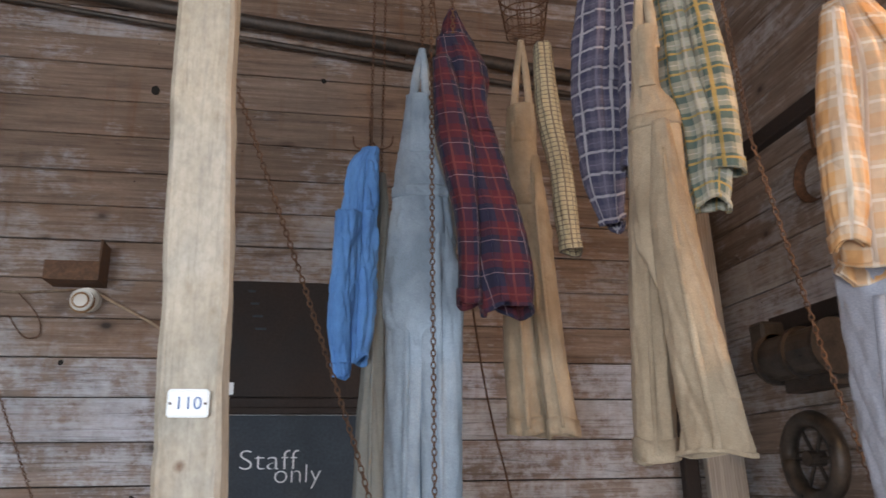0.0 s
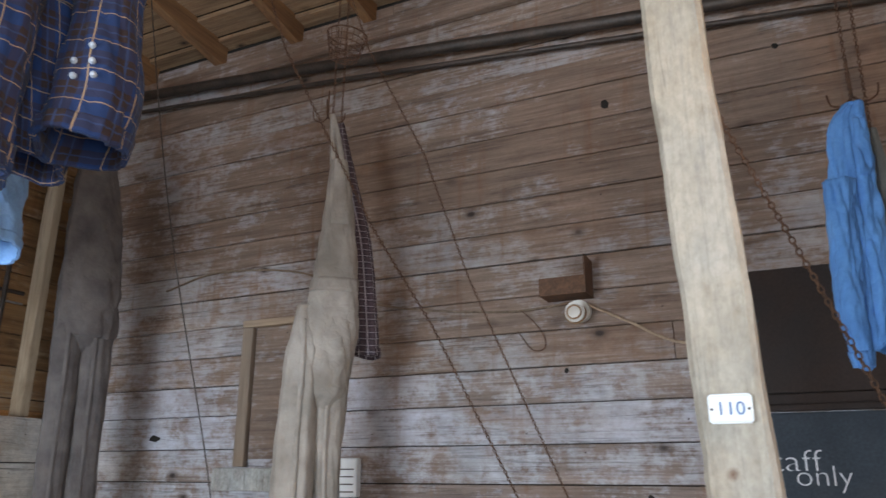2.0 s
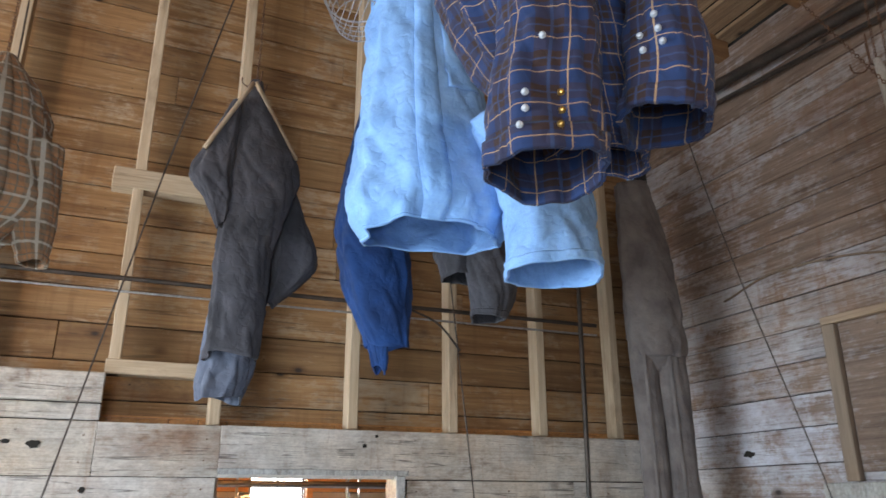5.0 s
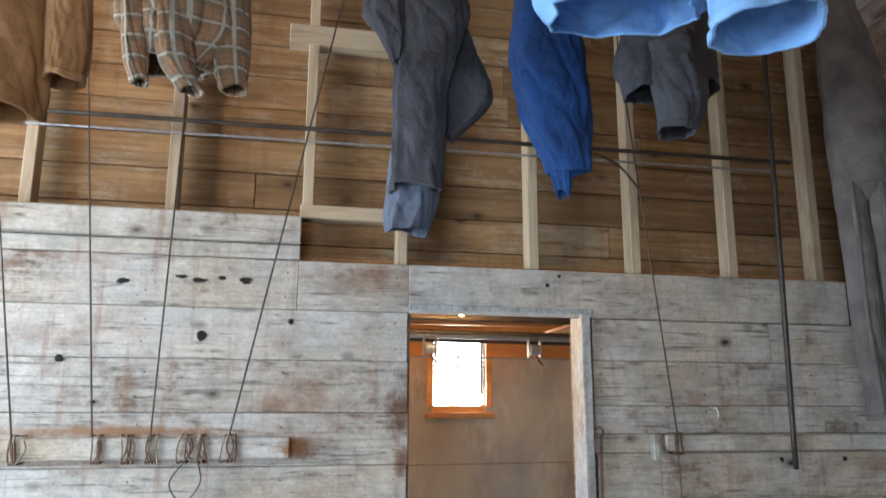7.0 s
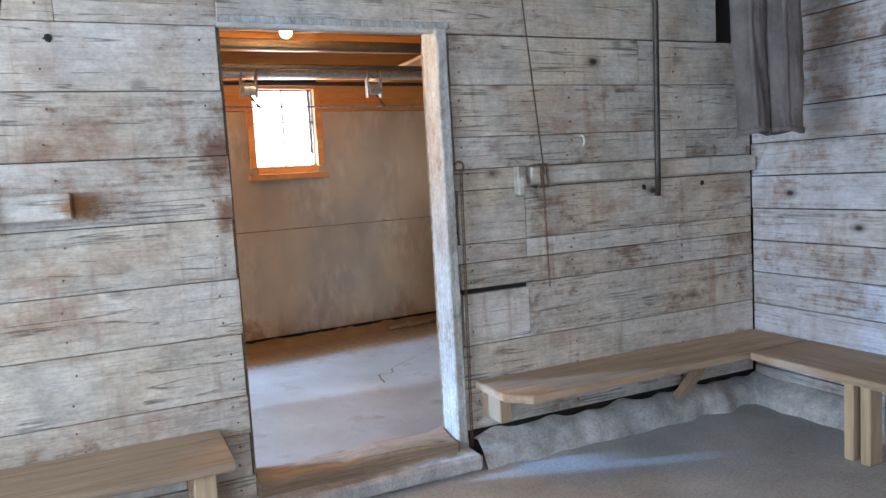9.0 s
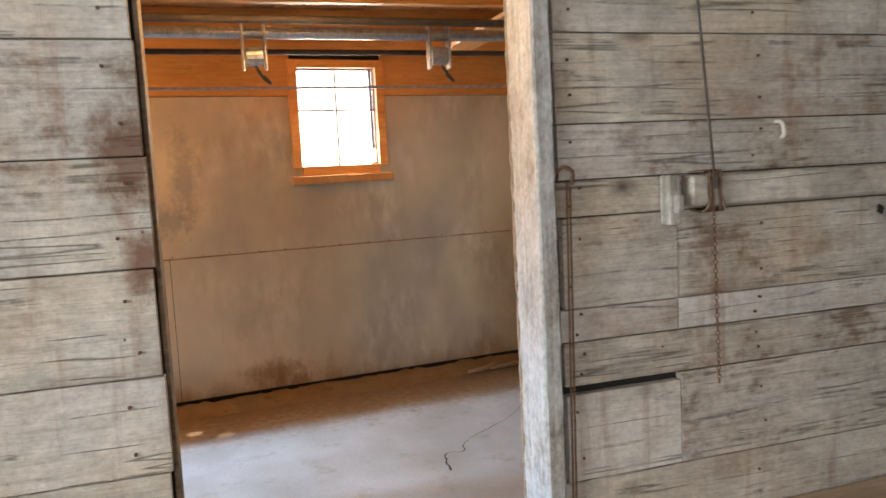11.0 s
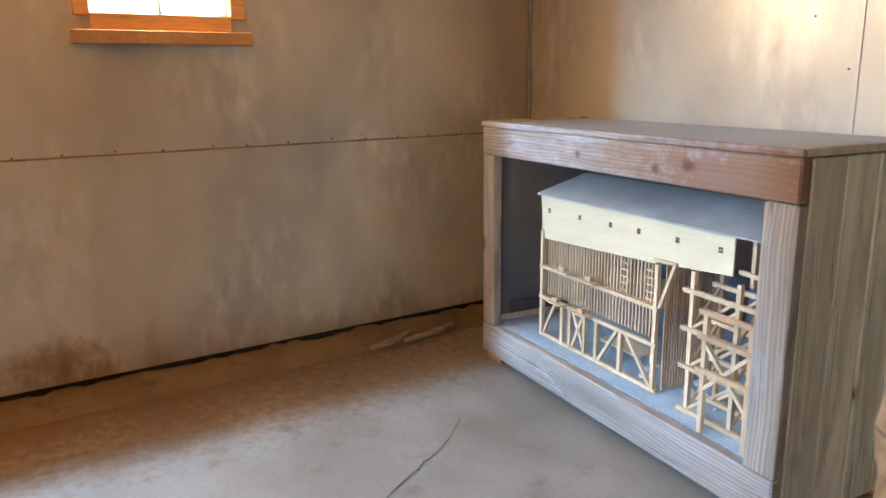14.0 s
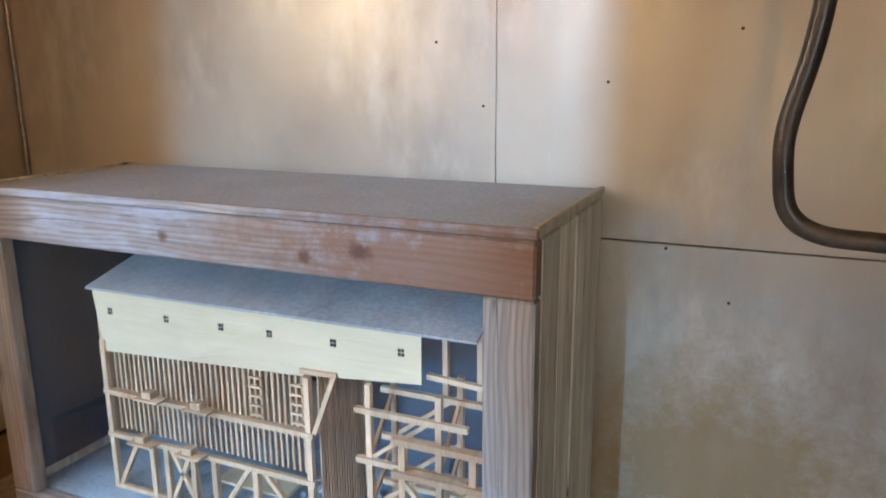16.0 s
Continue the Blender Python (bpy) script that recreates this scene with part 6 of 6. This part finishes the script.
for i in range(161):
    y = -2.39 + i * 4.44 / 160
    row = []
    for j, (off, h) in enumerate(((-0.012, 0.052), (0.02, 0.047), (0.06, 0.030), (0.11, 0.012), (0.17, -0.004))):
        k = 1 + 0.45 * noise.noise(Vector((y * 5, j * 0.7, 3))) + 0.30 * noise.noise(Vector((y * 19, j * 2.1, 8)))
        row.append(bm.verts.new((back_x(y) + off, y, h * k)))
    if prev:
        for j in range(4):
            bm.faces.new((prev[j], row[j], row[j + 1], prev[j + 1]))
    prev = row
tagged(part("dirt_bank", bm, DIRT, smooth=True), "packed brown dirt heaped along the wall foot", "dirt", kind="stuff")
for y0, y1, h in ((1.05, 1.30, 0.10), (1.22, 1.52, 0.13)):
    bm = bmesh.new()
    hose_into(bm, curve_points([(back_x(y0) + 0.20, y0, 0.03), (back_x(y0) + 0.17, (y0 + y1) / 2, 0.034), (back_x(y1) + h, y1, 0.03)], 14), [0.012 + 0.008 * abs(noise.noise(Vector((k * 0.8, y0 * 9, 0)))) for k in range(14)], 6)
    tagged(part("splinter", bm, SILL_WOOD), "splintered dark stick on the floor by the wall", "stick", "sticks by the wall")
bm = bmesh.new()
hose_into(bm, [Vector((back_x(BN) + 0.012 + 0.002 * noise.noise(Vector((0, 0, z * 0.3))), BN - 0.010, 0.08 + z * 0.05)) for z in range(40)], 0.007, 6)
tagged(part("corner_bead", bm, STEEL, smooth=True), "bright worn metal corner bead", "trim", kind="structure")
rr = random.Random(11)
for k in range(22):
    y = -1.6 + rr.uniform(0, 3.4)
    bm = bmesh.new()
    bmesh.ops.create_icosphere(bm, subdivisions=1, radius=1.0, matrix=Matrix.Translation((back_x(y) + rr.uniform(-0.01, 0.03), y, 0.008)) @ Matrix.Rotation(rr.uniform(0, 3), 4, "Z") @ Matrix.Diagonal((rr.uniform(0.01, 0.03), rr.uniform(0.015, 0.05), rr.uniform(0.008, 0.02), 1)))
    for v in bm.verts:
        v.co += Vector((0.01, 0.01, 0.006)) * noise.noise(v.co * 30)
    tagged(part("rubble", bm, CURB), "broken bit of rubble at the wall foot", "rubble", "rubble at the wall foot")
in_back("batten", 0.001, 0.018, -1.345, -1.30, 0.02, 0.26, JAMB_WOOD, wall_back)
bm = bmesh.new()
cr = curve_points([(-6.20, 0.46, 0), (-6.36, 0.49, 0), (-6.41, 0.52, 0), (-6.40, 0.59, 0), (-6.51, 0.64, 0), (-6.65, 0.82, 0), (-6.75, 0.97, 0), (-6.9, 1.1, 0)], 50)
prev = None
for i, p in enumerate(cr):
    d = (cr[min(i + 1, 49)] - cr[max(i - 1, 0)]).normalized()
    s = Vector((-d.y, d.x, 0)) * (0.0035 + 0.003 * noise.noise(p * 12)) * (1 - 0.7 * i / 49)
    j = Vector((0.012 * noise.noise(p * 18), 0.012 * noise.noise(p * 18 + Vector((9, 0, 0))), 0.0032))
    cur = (bm.verts.new(p + s + j), bm.verts.new(p - s + j))
    if prev:
        bm.faces.new((prev[0], cur[0], cur[1], prev[1]))
    prev = cur
tagged(part("floor_crack", bm, DARK_EDGE), "dark jagged crack in the concrete", "crack", kind="structure")
bm = bmesh.new()
hose_into(bm, curve_points([(-5.440, 1.510, 2.130), (-5.458, 1.510, 1.80), (-5.474, 1.510, 1.50), (-5.490, 1.510, 1.330), (-5.517, 1.510, 1.202), (-5.518, 1.510, 1.134), (-5.505, 1.510, 1.069), (-5.459, 1.510, 1.037), (-5.370, 1.510, 1.030), (-5.200, 1.510, 1.020), (-4.930, 1.510, 1.010)], 60), 0.0155, 12)
tagged(part("bent_pipe", bm, BLACK_HOSE, smooth=True), "bent black iron pipe hanging from the ceiling", "pipe")
for x, z in ((-6.196, 1.20), (-5.618, 1.372), (-5.905, 1.259), (-6.22, 1.2), (-5.75, 0.87), (-6.35, 1.36), (-5.6, 0.75)):
    bm = bmesh.new()
    bar_into(bm, (x, BN - 0.001, z), (x, BN - 0.004, z), 0.004, 8)
    tagged(part("nail", bm, CHAIN_RUST, wall_bn))

# ---- display case ----
X0, X1, Y0, Y1 = -7.39, -5.895, 1.475, 2.02
MODEL_TAN = old_wood("model_basswood", "z", (0.38, 0.235, 0.125), (0.56, 0.38, 0.23), amount=0.0, grain=120, knots=False, drips=0.0, checks=0.0, spread=0.3)
MODEL_SHEET = old_wood("model_plywood", "x", (0.46, 0.36, 0.215), (0.56, 0.45, 0.285), amount=0.0, grain=90, knots=False, stain=(0.6, 0.5, 0.3), drips=0.0, checks=0.0, spread=0.1)
MODEL_ROOF = speckled("model_roof_card", (0.22, 0.21, 0.20), (0.30, 0.29, 0.27), 8, 0.85)
CASE_SIDE = old_wood("pale_case_side", "z", (0.50, 0.45, 0.35), (0.76, 0.71, 0.59), amount=0.0, grain=35, drips=0.1, rings=0.3, stain=(0.36, 0.24, 0.14))
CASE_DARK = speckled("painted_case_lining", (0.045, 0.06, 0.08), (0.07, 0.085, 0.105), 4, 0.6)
CASE_FLOOR = speckled("blue_grey_felt", (0.22, 0.27, 0.30), (0.30, 0.35, 0.38), 10, 0.9)
CASE_TOP = speckled("dusty_grey_top", (0.38, 0.40, 0.43), (0.50, 0.52, 0.55), 5, 0.55)
case = holder("display_case", "weathered timber display case with a glass front", "display case")
part("top_rail", bevelled(X0, X1, Y0, Y0 + 0.04, 0.885, 0.995, 0.005), GREY_WOOD_X, case)
part("bottom_rail", bevelled(X0, X1, Y0, Y0 + 0.04, 0.035, 0.165, 0.005), GREY_WOOD_X, case)
part("upright", bevelled(X0, X0 + 0.09, Y0 + 0.002, Y0 + 0.04, 0.167, 0.883, 0.004), GREY_WOOD_Z, case)
part("upright", bevelled(X1 - 0.10, X1, Y0 + 0.002, Y0 + 0.04, 0.167, 0.883, 0.004), GREY_WOOD_Z, case)
for k in range(4):
    a = Y0 + 0.042 + 0.126 * k
    part("side_board", bevelled(X1 - 0.03, X1 - 0.002 * (k % 2), a, a + 0.123, 0.02, 0.993, 0.004), CASE_SIDE, case)
    part("side_board", bevelled(X0, X0 + 0.028, a, a + 0.123, 0.02, 0.993, 0.004), CASE_SIDE, case)
part("top_board", bevelled(X0 + 0.012, X1 - 0.014, Y0 + 0.012, Y1, 0.996, 1.012, 0.003), CASE_TOP, case)
part("edge_strip", bevelled(X0 - 0.004, X1 + 0.004, Y0 - 0.004, Y0 + 0.010, 0.997, 1.017, 0.003), GREY_WOOD_X, case)
for a in (X0 - 0.004, X1 - 0.012):
    part("edge_strip", bevelled(a, a + 0.014, Y0 + 0.012, Y1, 0.997, 1.018, 0.003), CASE_SIDE, case)
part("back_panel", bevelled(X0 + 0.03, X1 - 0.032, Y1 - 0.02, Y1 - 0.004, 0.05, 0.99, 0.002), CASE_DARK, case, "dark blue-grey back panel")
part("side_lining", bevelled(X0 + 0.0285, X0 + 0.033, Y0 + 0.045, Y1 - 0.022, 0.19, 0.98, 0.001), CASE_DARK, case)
part("base_board", bevelled(X0 + 0.035, X1 - 0.034, Y0 + 0.045, Y1 - 0.022, 0.150, 0.166, 0.002), CASE_FLOOR, case, "blue-grey base board")
ob = part("glass", bevelled(X0 + 0.07, X1 - 0.07, Y0 + 0.0405, Y0 + 0.0435, 0.166, 0.90, 0.0005), GLASS, case, "clear glass front")
ob.visible_shadow = False
for a in (X0 + 0.01, X1 - 0.12):
    for b in (Y0 + 0.02, Y1 - 0.10):
        part("foot", bevelled(a, a + 0.11, b, b + 0.07, 0.0, 0.034, 0.004), ORANGE_X, case)

# ---- model of a timber mill building in the case ----
mill = holder("mill_model", "small unpainted wooden model of a timber mill", "model")
MY = 1.60
FL = 0.167


def stick(a, b, w=0.011, name="stick", material=None):
    """A square stick between two points."""
    a, b = Vector(a), Vector(b)
    d = b - a
    m = Matrix.Translation(a) @ d.to_track_quat("Z", "Y").to_matrix().to_4x4()
    bm = bmesh.new()
    box_into(bm, -w / 2, w / 2, -w / 2, w / 2, 0, d.length, m)
    return part(name, bm, material or MODEL_TAN, mill)


bm = bmesh.new()
prof = [(-7.14, 0.735), (-6.18, 0.745), (-6.18, 0.630), (-6.385, 0.612), (-6.40, 0.618), (-6.485, 0.618), (-6.485, 0.600), (-7.12, 0.568)]
fr = [bm.verts.new((x, MY, z)) for x, z in prof]
bk = [bm.verts.new((x, MY + 0.005, z)) for x, z in prof]
bm.faces.new(fr), bm.faces.new(bk[::-1])
for i in range(8):
    bm.faces.new((fr[i], bk[i], bk[(i + 1) % 8], fr[(i + 1) % 8]))
part("upper_wall", bm, MODEL_SHEET, mill)
bm = bmesh.new()
v = box_into(bm, -7.15, -6.05, MY - 0.012, MY + 0.22, 0, 0.006)
for q in v:
    q.co.z += 0.742 + (q.co.y - MY) * 0.28 + (q.co.x + 7.15) * 0.006
part("roof", bm, MODEL_ROOF, mill, "grey card roof")
part("end_wall", bevelled(-7.14, -7.134, MY + 0.006, MY + 0.22, 0.30, 0.735, 0.0005), MODEL_TAN, mill)
for k in range(6):
    xc = -7.094 + (0.012, 0.204, 0.377, 0.520, 0.695, 0.866)[k]
    zc = 0.683 + k * 0.0028
    for dx in (-0.0078, 0.0008):
        for dz in (-0.0085, 0.001):
            part("window", bevelled(xc + dx, xc + dx + 0.0070, MY - 0.0012, MY + 0.001, zc + dz, zc + dz + 0.0077, 0.0002), DARK_EDGE, mill)
for k in range(36):
    x = -7.105 + k * 0.0172
    stick((x, MY + 0.02, 0.34), (x, MY + 0.02, 0.60), 0.006, "stud")
for k in range(22):
    y = MY + 0.03 + k * 0.012
    if y < MY + 0.28:
        stick((-6.465, y, FL), (-6.465, y, 0.62), 0.005, "stud")
for z, zz in ((0.455, 0.455), (0.330, 0.330)):
    stick((-7.13, MY - 0.004, z), (-6.46, MY - 0.004, zz), 0.013, "girt")
stick((-7.13, MY, FL + 0.006), (-6.46, MY, FL + 0.006), 0.012, "ground_sill")
for x in (-7.12, -6.98, -6.93, -6.84, -6.77, -6.64, -6.475):
    stick((x, MY, FL), (x, MY, 0.33 if x not in (-7.12, -6.475) else 0.60), 0.015, "post")
for a, b in ((-7.11, -7.03), (-6.92, -6.85), (-6.84, -6.92), (-6.76, -6.66), (-6.49, -6.62)):
    stick((a, MY + 0.004, FL + 0.012 if a < b else FL + 0.012), (b, MY + 0.004, 0.325), 0.012, "brace")
stick((-6.46, MY, 0.46), (-6.40, MY, 0.612), 0.012, "brace")
stick((-6.49, MY - 0.003, 0.615), (-6.39, MY - 0.003, 0.618), 0.011, "lintel")
for x0 in (-6.64, -6.52):
    for k in range(5):
        stick((x0, MY - 0.006, 0.48 + k * 0.024), (x0 + 0.035, MY - 0.006, 0.48 + k * 0.024), 0.006, "rung")
for x, z in ((-7.02, 0.338), (-6.86, 0.338), (-6.98, 0.47), (-6.82, 0.47)):
    part("landing", bevelled(x, x + 0.08, MY - 0.05, MY - 0.011, z, z + 0.006, 0.001), MODEL_TAN, mill)
    part("crate", bevelled(x + 0.02, x + 0.05, MY - 0.04, MY - 0.015, z + 0.0062, z + 0.024, 0.001), MODEL_TAN, mill)
part("ramp", bevelled(-6.80, -6.58, MY + 0.03, MY + 0.12, 0.24, 0.247, 0.001, Matrix.Translation((0, 0, 0))), MODEL_SHEET, mill)
part("floor_deck", bevelled(-7.12, -6.47, MY + 0.01, MY + 0.27, 0.452, 0.457, 0.0005), MODEL_TAN, mill)
# tower of braced frames
for y in (MY - 0.02, MY + 0.10):
    for x in (-6.30, -6.13):
        stick((x, y, FL), (x, y, 0.62), 0.014, "tower_post")
    for z in (0.18, 0.32, 0.44, 0.56):
        stick((-6.33, y - 0.008, z), (-6.06, y - 0.008, z), 0.013, "tower_girt")
    for z in (0.19, 0.33, 0.45):
        stick((-6.29, y, z), (-6.14, y, z + 0.115), 0.009, "tower_brace")
for x in (-6.30, -6.13):
    for z in (0.19, 0.33, 0.45):
        stick((x, MY - 0.015, z), (x, MY + 0.095, z + 0.11), 0.008, "tower_brace")
for y in (MY - 0.075,):
    for x in (-6.19, -6.03):
        stick((x, y, FL), (x, y, 0.54), 0.015, "tower_post")
    for z in (0.36, 0.46, 0.535):
        stick((-6.21, y - 0.009, z), (-6.0, y - 0.009, z), 0.014, "tower_girt")
    stick((-6.19, y, 0.30), (-6.03, y, 0.45), 0.011, "tower_brace")
    stick((-6.03, y, 0.28), (-6.19, y, 0.44), 0.011, "tower_brace")
for x in (-6.14, -6.06):
    stick((x, MY + 0.04, 0.60), (x, MY + 0.04, 0.76), 0.012, "upper_post")
stick((-6.18, MY + 0.03, 0.64), (-6.0, MY + 0.03, 0.63), 0.012, "upper_girt")
stick((-6.18, MY + 0.03, 0.755), (-6.04, MY + 0.03, 0.75), 0.010, "upper_girt")
rr = random.Random(3)
for k in range(40):
    x, y = rr.uniform(-6.75, -6.2), rr.uniform(MY + 0.05, MY + 0.25)
    bm = bmesh.new()
    bmesh.ops.create_icosphere(bm, subdivisions=1, radius=rr.uniform(0.006, 0.016), matrix=Matrix.Translation((x, y, FL + 0.005)))
    part("stone", bm, CURB, mill)
